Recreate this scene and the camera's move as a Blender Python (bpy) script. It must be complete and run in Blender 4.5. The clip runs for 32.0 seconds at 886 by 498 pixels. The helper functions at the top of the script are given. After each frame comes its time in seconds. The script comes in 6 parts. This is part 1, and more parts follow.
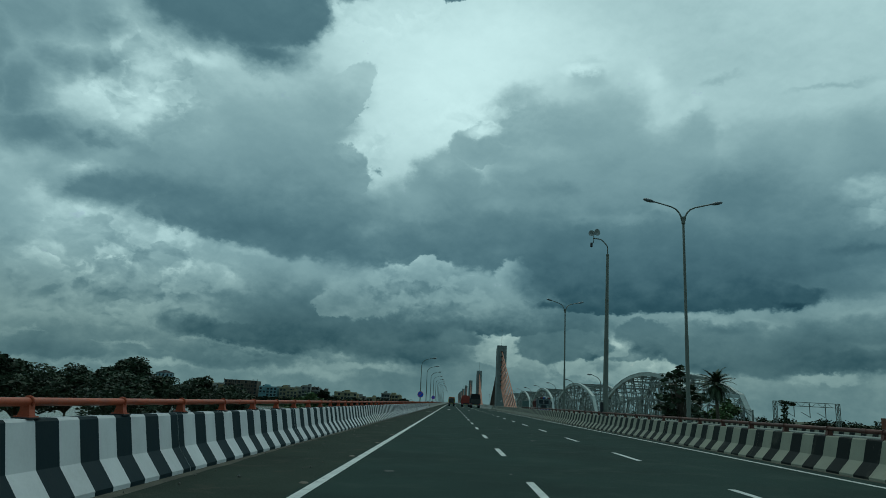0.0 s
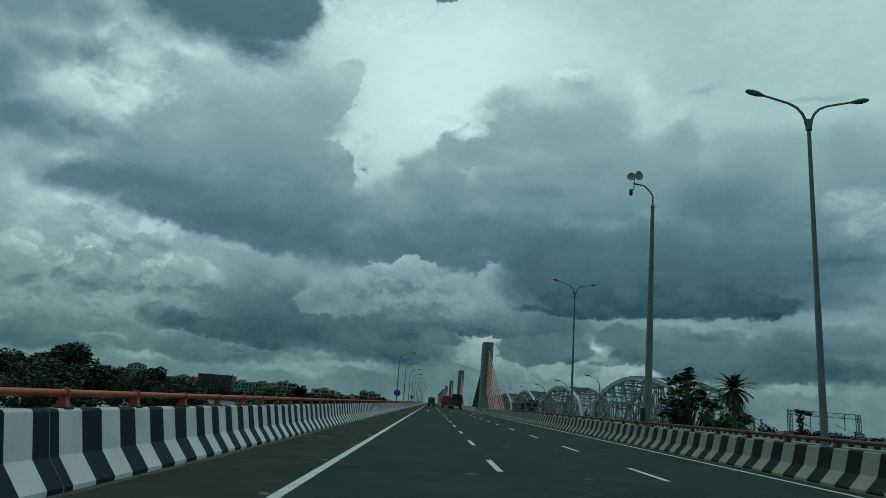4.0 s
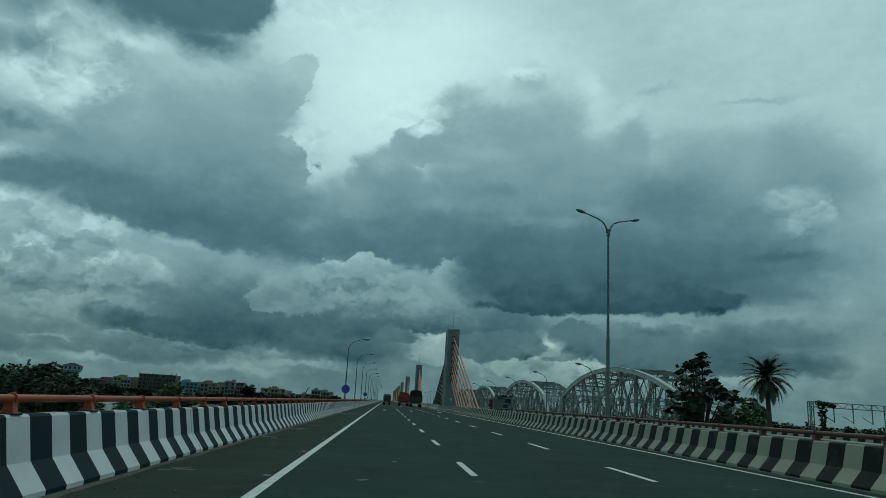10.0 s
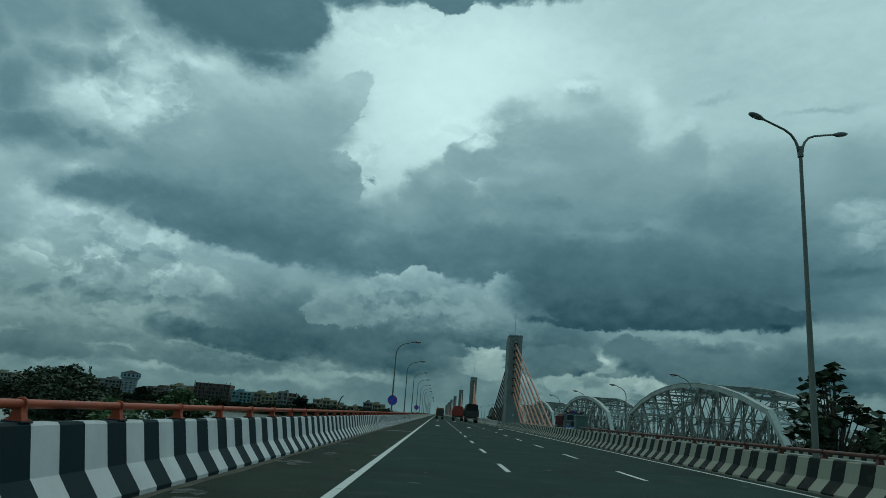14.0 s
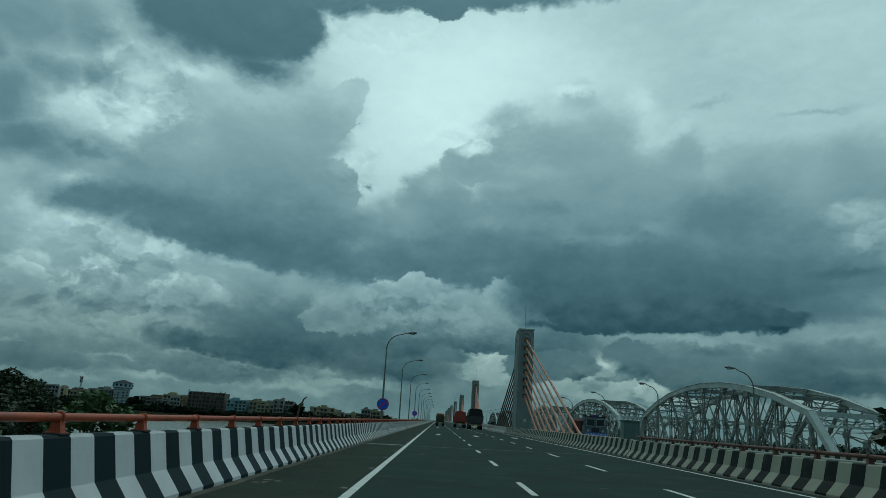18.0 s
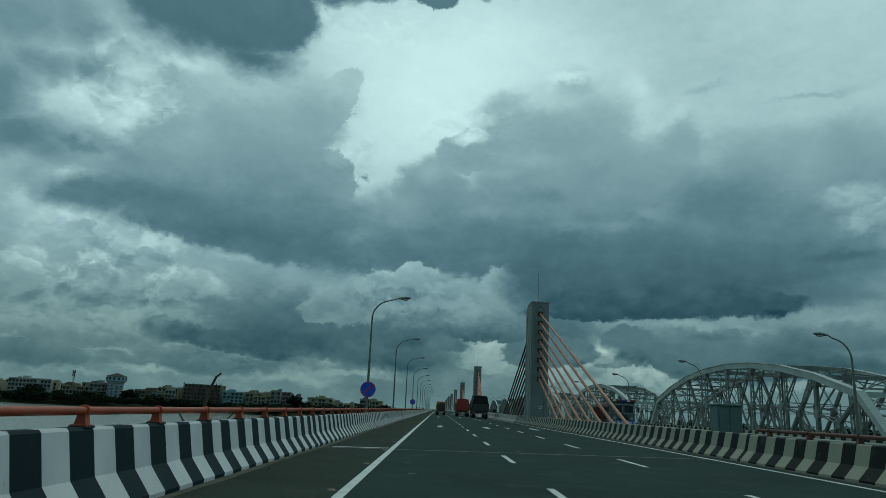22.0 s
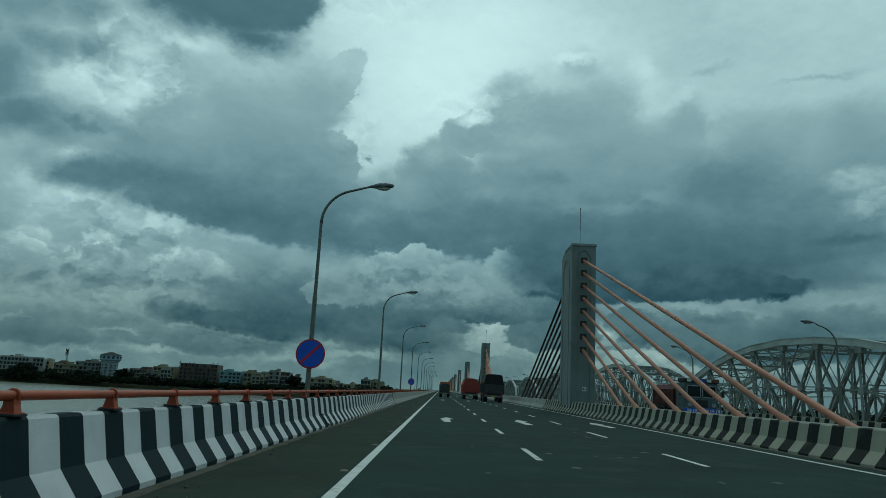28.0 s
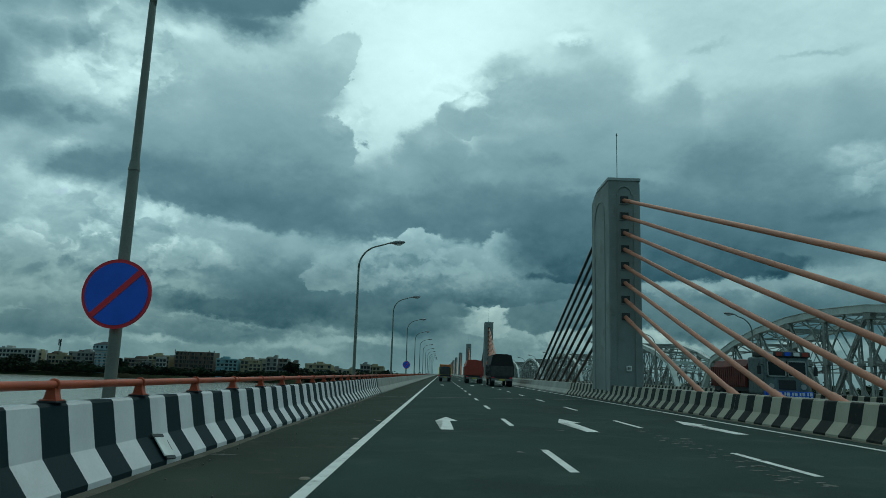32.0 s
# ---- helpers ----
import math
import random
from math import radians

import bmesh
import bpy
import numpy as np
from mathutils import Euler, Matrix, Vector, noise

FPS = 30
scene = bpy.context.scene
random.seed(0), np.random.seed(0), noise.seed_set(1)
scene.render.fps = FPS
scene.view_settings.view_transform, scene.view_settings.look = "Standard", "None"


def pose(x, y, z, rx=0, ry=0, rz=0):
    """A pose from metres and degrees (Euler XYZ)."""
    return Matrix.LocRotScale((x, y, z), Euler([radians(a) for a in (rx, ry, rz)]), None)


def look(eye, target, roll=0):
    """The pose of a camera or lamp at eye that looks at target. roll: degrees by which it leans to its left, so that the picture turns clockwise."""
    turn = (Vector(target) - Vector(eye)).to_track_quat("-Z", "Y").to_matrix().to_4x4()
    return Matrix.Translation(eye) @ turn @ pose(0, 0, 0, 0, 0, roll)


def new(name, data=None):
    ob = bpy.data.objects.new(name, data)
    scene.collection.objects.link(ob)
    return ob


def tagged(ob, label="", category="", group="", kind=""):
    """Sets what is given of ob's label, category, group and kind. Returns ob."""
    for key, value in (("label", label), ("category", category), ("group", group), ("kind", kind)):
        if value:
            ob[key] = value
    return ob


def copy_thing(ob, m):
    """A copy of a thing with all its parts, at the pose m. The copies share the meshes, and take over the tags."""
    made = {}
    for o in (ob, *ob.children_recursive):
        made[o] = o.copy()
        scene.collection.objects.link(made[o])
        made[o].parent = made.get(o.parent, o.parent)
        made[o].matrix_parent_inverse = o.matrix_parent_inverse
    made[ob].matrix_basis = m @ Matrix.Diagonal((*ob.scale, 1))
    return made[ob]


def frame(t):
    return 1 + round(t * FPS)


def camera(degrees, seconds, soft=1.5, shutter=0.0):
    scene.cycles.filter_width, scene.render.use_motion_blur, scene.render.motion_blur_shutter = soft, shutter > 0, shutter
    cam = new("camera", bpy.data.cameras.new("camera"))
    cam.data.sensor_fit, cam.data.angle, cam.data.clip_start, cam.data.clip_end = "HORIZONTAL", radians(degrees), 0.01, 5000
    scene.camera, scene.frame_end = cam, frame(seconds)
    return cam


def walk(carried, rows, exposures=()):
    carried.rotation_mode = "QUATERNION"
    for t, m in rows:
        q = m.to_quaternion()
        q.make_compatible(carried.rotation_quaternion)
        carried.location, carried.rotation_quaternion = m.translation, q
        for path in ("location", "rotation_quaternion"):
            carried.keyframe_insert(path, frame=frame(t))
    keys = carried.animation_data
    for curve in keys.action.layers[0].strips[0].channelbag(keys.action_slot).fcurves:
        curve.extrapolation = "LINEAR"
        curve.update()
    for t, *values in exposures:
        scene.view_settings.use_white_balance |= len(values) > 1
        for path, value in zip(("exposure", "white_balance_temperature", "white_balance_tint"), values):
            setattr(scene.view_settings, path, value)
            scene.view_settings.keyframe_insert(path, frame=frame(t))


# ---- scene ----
cam = camera(66.99, 32.0, soft=0.5)
PATH = [
    (0.0, 0.639, 0.00, 1.249, 102.84, -2.96, 0.69),
    (0.5, 0.644, 1.51, 1.249, 103.67, -3.55, -1.26),
    (1.0, 0.649, 3.00, 1.250, 103.66, -3.65, -1.90),
    (1.5, 0.650, 4.47, 1.250, 102.77, -4.24, -2.82),
    (2.0, 0.633, 5.95, 1.247, 102.44, -3.42, -2.48),
    (2.5, 0.604, 7.42, 1.244, 103.77, -3.65, -2.40),
    (3.0, 0.573, 8.83, 1.242, 104.62, -4.07, -1.51),
    (3.5, 0.553, 10.16, 1.243, 103.11, -4.34, -1.20),
    (5.5, 0.458, 15.70, 1.242, 102.86, -3.91, -0.40),
    (6.0, 0.438, 17.15, 1.242, 102.95, -3.38, -0.72),
    (6.5, 0.429, 18.63, 1.245, 102.42, -3.50, -0.86),
    (7.0, 0.416, 20.17, 1.248, 102.84, -3.53, -0.88),
    (7.5, 0.392, 21.74, 1.249, 102.95, -3.07, -0.79),
    (8.0, 0.380, 23.26, 1.248, 103.14, -3.16, -1.04),
    (8.5, 0.382, 24.69, 1.245, 102.99, -3.31, -1.87),
    (9.0, 0.369, 26.16, 1.242, 102.09, -3.43, -2.58),
    (9.5, 0.338, 27.63, 1.245, 102.35, -3.44, -3.97),
    (10.0, 0.318, 29.07, 1.248, 102.98, -3.35, -4.81),
    (10.5, 0.299, 30.52, 1.250, 102.39, -4.89, -4.22),
    (11.0, 0.283, 32.01, 1.250, 101.64, -5.95, -3.09),
    (11.5, 0.274, 33.50, 1.249, 101.33, -5.69, -1.66),
    (12.0, 0.252, 35.05, 1.246, 102.34, -5.44, -0.74),
    (12.5, 0.228, 36.63, 1.246, 103.90, -5.16, 0.26),
    (13.0, 0.206, 38.14, 1.246, 104.21, -5.27, 0.09),
    (13.5, 0.195, 39.52, 1.246, 103.82, -4.92, -0.18),
    (15.5, 0.137, 45.21, 1.250, 104.18, -3.82, -0.56),
    (16.0, 0.124, 46.68, 1.250, 104.27, -3.49, -0.46),
    (16.5, 0.115, 48.19, 1.251, 104.34, -3.83, -0.63),
    (17.0, 0.108, 49.72, 1.253, 105.23, -3.69, -0.52),
    (17.5, 0.104, 51.27, 1.254, 104.98, -3.52, -0.59),
    (18.0, 0.108, 52.82, 1.254, 104.36, -3.78, -0.47),
    (18.5, 0.127, 54.34, 1.253, 104.20, -2.99, -0.35),
    (19.0, 0.141, 55.85, 1.251, 104.94, -2.84, -0.79),
    (19.5, 0.138, 57.36, 1.248, 104.70, -2.24, -0.85),
    (20.0, 0.120, 58.85, 1.244, 104.77, -2.08, -0.37),
    (20.5, 0.095, 60.35, 1.240, 102.88, -2.42, -0.21),
    (21.0, 0.074, 61.84, 1.237, 103.37, -3.02, -0.80),
    (21.5, 0.063, 63.31, 1.235, 103.03, -2.83, -0.49),
    (22.0, 0.042, 64.83, 1.236, 103.45, -2.87, -0.47),
    (22.5, 0.016, 66.39, 1.239, 102.67, -3.25, -0.67),
    (23.0, -0.006, 67.92, 1.243, 103.01, -3.48, -0.66),
    (23.5, -0.009, 69.35, 1.247, 102.88, -3.07, -0.11),
    (24.0, -0.011, 70.86, 1.251, 102.88, -3.13, 0.02),
    (24.5, -0.002, 72.39, 1.256, 103.89, -3.00, -0.12),
    (25.0, 0.001, 74.07, 1.264, 103.13, -3.22, 0.24),
    (25.5, -0.002, 75.75, 1.264, 101.64, -3.27, 0.73),
    (27.5, -0.045, 82.86, 1.278, 102.09, -3.26, 0.10),
    (28.0, -0.043, 84.60, 1.281, 101.89, -3.15, -0.23),
    (28.5, -0.037, 86.13, 1.274, 103.06, -2.49, -0.37),
    (29.0, -0.017, 87.54, 1.262, 104.66, -2.87, -1.02),
    (29.5, 0.011, 88.98, 1.252, 104.92, -3.50, -1.48),
    (30.0, 0.047, 90.48, 1.246, 101.42, -2.99, -1.83),
    (30.5, 0.090, 92.09, 1.247, 99.71, -2.53, -1.15),
    (31.0, 0.126, 93.76, 1.254, 100.35, -1.66, -0.52),
    (31.5, 0.132, 95.36, 1.265, 100.16, -1.96, -0.30),
    (32.0, 0.146, 97.03, 1.280, 100.53, -2.03, -0.14),
]
walk(cam, [(t, pose(*p)) for t, *p in PATH], [(0.0, 0.0), (29.5, 0.0), (31.0, 0.18), (32.0, 0.24)])


# ---- world and light ----
SUN_AZ, SUN_EL = 12.0, 58.0          # degrees; the sun stands ahead, behind the cloud
CF = 0.0187                          # cross fall of the deck
# cloud bodies: elevation and brightness of top and base, bright rim, raggedness, then rounded lobes as azimuth, elevation, half width,
# half height, turn and softness in degrees; groups with no elevation are fainter swellings, whose last number is their brightness
SKY = []
SKY.append((None, 0, 0, 0, 0, 0, [  # bright veil behind everything
    (-1.9, 26.7, 14.27, 10.63, 0, 0.20), (7.0, 31.3, 10.16, 5.30, 0, 0.08), (-9.8, 31.5, 5.28, 3.48, 0, 0.04), (13.7, 28.3, 7.59, 3.12, 0, 0.06), (31.1, 30.0, 10.52, 4.29, 0, 0.03),
    (23.0, 28.2, 11.90, 2.54, 0, -0.02), (22.4, 26.1, 2.74, 0.39, 0, -0.06), (30.4, 24.4, 3.77, 0.33, 0, -0.07), (-31.5, 22.2, 2.29, 2.02, 0, 0.06), (-25.1, 27.2, 5.27, 3.32, 0, -0.05),
    (-27.2, 20.9, 3.29, 2.96, 0, 0.06), (-32.8, 14.3, 3.20, 1.62, 0, 0.10), (-30.5, 16.5, 3.40, 1.25, 25, 0.08),
]))
SKY.append((26.1, 0.74, 11.1, 0.36, 0.05, 0.80, [  # grey mass in the middle and on the right
    (10.6, 20.2, 9.43, 7.08, 0, 2.99), (7.0, 24.0, 4.63, 2.34, 0, 1.71), (11.2, 27.1, 2.56, 1.18, 0, 1.20), (5.5, 25.3, 3.13, 1.58, 0, 1.28), (1.8, 21.7, 2.89, 1.71, 0, 0.38),
    (-1.5, 18.0, 3.80, 3.18, 0, 1.28), (0.6, 14.8, 9.50, 4.83, 0, 2.56), (17.8, 20.7, 5.15, 4.57, 0, 2.14), (25.2, 16.5, 11.67, 6.58, 0, 6.41), (32.4, 17.9, 6.25, 4.50, 0, 4.70),
    (19.7, 12.8, 18.52, 5.01, 0, 3.42),
]))
SKY.append((None, 0, 0, 0, 0, 0, [  # swellings in the grey mass
    (23.5, 17.6, 5.15, 2.66, 0, -0.09), (17.6, 14.8, 4.11, 2.31, 0, -0.05), (17.5, 23.5, 2.38, 2.71, 0, 0.14), (7.3, 21.1, 3.55, 1.04, 0, 0.07), (1.6, 22.9, 2.49, 0.76, 0, 0.22),
    (10.9, 27.8, 2.57, 0.50, 0, 0.15), (-1.1, 19.8, 1.74, 1.15, 0, 0.09), (-4.2, 16.6, 3.01, 2.41, 0, 0.09), (10.6, 23.2, 4.53, 1.86, 0, -0.05), (32.1, 21.6, 5.29, 1.63, 0, -0.05),
    (19.4, 24.2, 1.87, 0.80, 30, 0.08), (-2.6, 20.0, 2.04, 1.44, 0, 0.06), (5.6, 14.0, 5.43, 2.89, 0, -0.04), (29.4, 18.7, 2.74, 2.53, 0, 0.05),
]))
SKY.append((26.2, 0.76, 12.3, 0.37, 0.03, 0.60, [  # large cloud with a sharp edge
    (-11.1, 24.6, 3.84, 1.75, 57, 0.21), (-16.0, 22.8, 6.25, 3.54, 0, 1.28), (-18.4, 18.6, 8.73, 5.01, 0, 1.28), (-11.6, 18.5, 3.32, 2.64, 0, 0.34), (-10.8, 15.1, 4.35, 3.32, 0, 1.71),
    (-25.7, 16.7, 6.60, 2.86, 0, 2.56), (-29.4, 14.8, 5.73, 1.68, 0, 1.71), (-19.2, 14.0, 8.02, 2.10, 0, 0.60), (-14.0, 12.9, 5.84, 1.97, 0, 0.94), (-7.2, 12.5, 6.82, 2.20, 0, 2.14),
    (-23.3, 24.1, 5.33, 2.15, 0, 2.99), (-14.0, 25.4, 5.46, 2.17, 0, 1.92), (-18.7, 24.7, 7.09, 1.99, 0, 2.99),
]))
SKY.append((None, 0, 0, 0, 0, 0, [  # faint folds in the grey mass
    (4.5, 20.0, 3.56, 0.86, 0, 0.07), (8.6, 18.1, 3.48, 0.95, 0, -0.05), (15.3, 15.6, 2.81, 0.65, 0, 0.07), (11.0, 15.4, 3.39, 0.85, 0, 0.05), (21.5, 20.9, 3.59, 1.07, 0, 0.04),
    (12.5, 20.1, 2.45, 1.22, 0, -0.04), (3.6, 16.8, 2.51, 0.87, 0, 0.05), (16.7, 26.7, 1.27, 1.78, 60, 0.08), (8.6, 25.8, 3.10, 0.92, 0, 0.06), (5.6, 13.0, 2.95, 0.67, 0, 0.06),
]))
SKY.append((None, 0, 0, 0, 0, 0, [  # swellings in the large cloud
    (-15.7, 19.8, 5.71, 2.76, 0, -0.02), (-12.1, 24.0, 3.00, 1.84, 0, -0.05), (-22.9, 21.5, 2.64, 3.94, 0, 0.04), (-9.8, 20.5, 1.50, 1.18, 0, 0.08), (-19.2, 24.8, 5.64, 1.32, 0, 0.04),
    (-25.4, 15.2, 6.57, 1.31, 0, -0.06), (-17.7, 13.5, 6.77, 1.61, 0, -0.06), (-22.6, 19.3, 4.38, 2.65, 0, 0.04), (-9.0, 17.2, 1.97, 1.90, 0, 0.05), (-29.1, 17.2, 4.68, 1.68, 0, 0.05),
    (-7.3, 13.5, 2.44, 2.39, 0, 0.06),
]))
SKY.append((34.0, 0.42, 28.3, 0.35, 0.00, 0.90, [  # dark bank overhead
    (-21.1, 31.3, 7.62, 4.53, 0, 2.14), (-25.8, 30.9, 4.89, 3.59, 0, 2.56), (-16.9, 31.1, 3.79, 2.80, 0, 1.03), (-18.5, 27.3, 3.36, 1.22, 0, 1.92), (-6.9, 35.4, 5.47, 1.89, 0, 0.68),
    (-2.0, 34.8, 2.76, 1.87, 0, 0.26), (2.6, 35.2, 4.42, 1.10, 0, 0.60), (8.6, 35.5, 5.98, 1.01, 0, 0.94), (-13.4, 34.9, 5.78, 2.47, 0, 1.07),
]))
SKY.append((28.0, 0.55, 16.7, 0.42, 0.00, 0.80, [  # grey banks at the far edge
    (-36.3, 26.6, 3.88, 3.35, 0, 2.99), (-32.4, 27.0, 3.08, 2.33, 0, 2.99), (-34.1, 23.2, 2.91, 1.17, 0, 1.92), (-34.6, 17.9, 4.54, 1.78, 0, 2.56), (-30.8, 18.1, 3.41, 0.74, 0, 1.71),
    (-36.2, 20.6, 2.39, 3.47, 0, 2.99), (-31.0, 23.6, 1.94, 1.21, 0, 2.14), (-40.4, 21.2, 4.29, 7.99, 0, 2.56),
]))
SKY.append((None, 0, 0, 0, 0, 0, [  # broken light between the banks
    (-30.1, 25.6, 1.60, 0.72, 0, 0.10), (-31.5, 22.2, 1.91, 1.21, 0, 0.06), (-26.9, 21.6, 2.49, 2.12, 0, 0.07), (-23.5, 25.8, 2.68, 0.85, 0, 0.10), (-31.2, 15.7, 2.97, 0.99, 22, 0.20),
    (-33.4, 13.9, 1.75, 1.05, 30, 0.14), (-26.9, 24.2, 2.52, 0.92, 0, 0.10), (-29.7, 28.2, 2.45, 1.18, 0, 0.06), (-29.1, 17.6, 2.73, 0.59, 15, 0.08), (-30.4, 27.0, 2.01, 0.56, 0, -0.06),
    (-28.3, 22.6, 0.81, 1.25, 0, -0.06),
]))
SKY.append((None, 0, 0, 0, 0, 0, [  # light in the low cloud ahead of the bank
    (-32.3, 11.5, 3.90, 2.03, 0, 0.10), (-25.7, 11.4, 4.41, 1.73, 0, 0.13), (-23.1, 7.5, 3.48, 1.97, 0, 0.20), (-29.9, 12.7, 5.24, 1.00, 0, 0.08), (-20.8, 9.7, 2.99, 1.52, 0, 0.06),
    (-32.5, 8.3, 2.08, 2.01, 0, 0.03), (-27.4, 6.8, 2.67, 1.01, 0, -0.08), (-15.9, 9.0, 2.70, 2.30, 0, -0.06), (-29.7, 4.9, 5.05, 0.57, 0, -0.10), (-29.9, 3.5, 3.21, 0.48, 0, 0.16),
    (-30.7, 2.3, 5.58, 0.40, 0, -0.10), (-25.5, 4.5, 3.50, 0.68, 0, 0.10), (-32.7, 4.7, 1.35, 0.39, 0, 0.10), (-17.9, 11.2, 2.67, 0.46, -8, 0.10), (-12.2, 9.1, 2.33, 1.40, 0, -0.06),
]))
SKY.append((9.8, 0.68, 7.3, 0.50, 0.03, 1.00, [  # small heaps low down
    (-27.5, 8.5, 1.92, 1.27, 0, 0.26), (-32.5, 8.7, 1.56, 1.61, 0, 0.60), (-21.1, 8.4, 2.96, 1.78, 0, 0.51), (-24.0, 6.7, 2.82, 1.51, 0, 0.60), (-30.6, 6.7, 1.79, 1.22, 0, 0.51),
]))
SKY.append((5.5, 0.54, 2.1, 0.30, 0.04, 0.80, [  # layers under the heaps
    (-28.9, 4.2, 5.48, 0.98, 0, 0.34), (-23.4, 4.0, 5.21, 0.86, 0, 0.34), (-30.8, 2.4, 4.19, 1.03, 0, 0.43), (-20.4, 2.9, 6.65, 1.04, -4, 0.43),
]))
SKY.append((10.1, 0.42, 4.2, 0.22, 0.00, 0.60, [  # blue-dark rain bank
    (-14.2, 6.2, 5.87, 2.75, 0, 2.35), (-10.0, 5.5, 5.11, 2.13, 0, 1.28), (-16.3, 4.3, 7.47, 1.08, -6, 0.68), (-2.9, 6.4, 11.04, 1.61, 0, 0.94), (-6.7, 4.9, 7.54, 1.40, 0, 0.85),
    (5.7, 6.8, 7.64, 1.42, 0, 0.85),
]))
SKY.append((None, 0, 0, 0, 0, 0, [  # thin bright layers
    (-20.5, 3.9, 2.92, 0.26, -6, 0.16), (-16.2, 3.4, 3.94, 0.22, -7, 0.16), (-22.7, 1.9, 3.61, 0.38, 0, 0.14), (-10.3, 3.3, 3.21, 0.37, 0, 0.14), (-12.9, 1.9, 7.16, 0.63, 0, 0.12),
    (-7.5, 2.6, 3.72, 0.46, 0, 0.14), (-29.2, 1.5, 5.02, 0.32, 0, 0.10), (-4.2, 2.7, 2.82, 0.83, 0, 0.10), (-25.7, 3.2, 2.31, 0.21, -5, 0.10),
]))
SKY.append((12.0, 0.64, 6.6, 0.42, 0.05, 1.20, [  # bright heap over the road
    (-9.5, 7.9, 2.17, 0.94, 0, 0.26), (-6.9, 8.5, 3.35, 1.61, 0, 0.60), (-4.6, 9.6, 2.42, 1.72, 0, 0.43), (-2.3, 10.3, 2.15, 1.73, 0, 0.26), (0.8, 9.5, 4.39, 1.63, 0, 1.28),
    (4.7, 10.4, 1.66, 1.63, 0, 0.43), (-0.6, 7.7, 8.23, 0.86, 0, 1.28), (-10.6, 7.2, 1.12, 0.56, 0, 0.21), (-7.8, 7.1, 1.90, 0.56, 0, 0.34),
]))
SKY.append((12.9, 0.34, 8.0, 0.19, 0.00, 0.35, [  # dark base on the right
    (17.4, 9.5, 10.25, 1.65, 0, 0.38), (23.8, 9.0, 5.33, 1.05, 3, 0.38), (10.5, 11.6, 5.73, 3.79, 0, 2.56), (14.6, 8.4, 7.29, 0.69, 0, 0.30), (20.1, 11.5, 10.47, 2.72, 0, 2.56),
]))
SKY.append((7.7, 0.50, 3.9, 0.27, 0.03, 0.70, [  # low layers on the right
    (21.5, 6.1, 7.09, 1.58, 0, 0.34), (27.4, 5.6, 7.21, 1.92, 0, 1.28), (16.8, 5.6, 3.17, 1.17, 0, 0.38), (31.2, 6.4, 4.61, 1.62, 0, 1.28), (24.2, 4.4, 9.95, 1.28, 0, 0.60),
    (31.0, 4.4, 4.23, 0.96, 0, 0.68),
]))
SKY.append((None, 0, 0, 0, 0, 0, [  # grey and light streaks at the far right
    (33.3, 15.7, 2.85, 2.03, 0, 0.08), (31.8, 12.5, 3.97, 0.58, 0, -0.10), (31.5, 9.4, 4.29, 0.90, 0, -0.08), (30.9, 10.9, 4.38, 0.58, 0, 0.05), (20.3, 7.4, 2.99, 0.36, 0, 0.12),
    (24.8, 7.1, 2.40, 0.30, 0, 0.06), (21.5, 6.6, 2.93, 0.40, 0, -0.08), (26.9, 8.5, 1.94, 0.34, 0, -0.10), (31.8, 5.6, 3.14, 0.40, 0, 0.08), (31.7, 7.8, 3.18, 0.41, 0, 0.05),
]))
SKY.append((17.1, 0.72, 14.3, 0.50, 0.06, 0.60, [  # small bright heap at the edge
    (33.9, 15.2, 1.75, 1.29, 0, 0.38), (32.3, 16.9, 1.32, 0.57, 0, 1.28),
]))
SKY.append((5.6, 0.66, 1.9, 0.50, 0.04, 0.80, [  # bright low heaps by the pylon
    (2.2, 4.6, 2.00, 1.12, 0, 0.26), (13.8, 3.0, 4.47, 0.99, 0, 0.26), (4.1, 4.3, 1.71, 1.12, 0, 0.34), (17.9, 2.6, 2.57, 0.61, 0, 0.30), (10.8, 3.2, 1.83, 0.82, 0, 0.26),
    (15.8, 3.4, 1.76, 0.71, 0, 0.21), (4.8, 5.1, 0.86, 0.56, 0, 0.17), (28.7, 2.9, 2.19, 0.41, 0, 0.34),
]))
SKY.append((5.9, 0.36, 4.1, 0.32, 0.00, 0.70, [  # dark scraps before them
    (8.3, 4.8, 3.00, 1.11, 0, 0.26), (11.1, 5.2, 2.03, 1.20, 0, 0.21), (15.9, 6.1, 2.45, 1.00, 0, 0.26), (18.5, 5.0, 3.02, 1.07, 0, 0.34), (0.5, 5.2, 1.91, 0.66, 0, 0.51),
    (-3.8, 4.1, 5.69, 1.21, 0, 1.03),
]))
SKY.append((None, 0, 0, 0, 0, 0, [  # gap with pale light
    (13.5, 5.6, 1.18, 0.73, 0, 0.28), (30.0, 5.2, 6.13, 2.44, 0, -0.09), (-3.7, 2.7, 7.54, 2.77, 0, -0.10), (-29.7, 9.3, 5.91, 2.91, 0, 0.05), (-18.0, 7.9, 4.82, 3.17, 0, 0.05),
    (-7.7, 19.0, 0.45, 0.29, -20, -0.30), (14.3, 5.2, 0.90, 0.36, 0, -0.10), (-23.2, 12.2, 0.38, 0.22, 0, -0.15),
]))
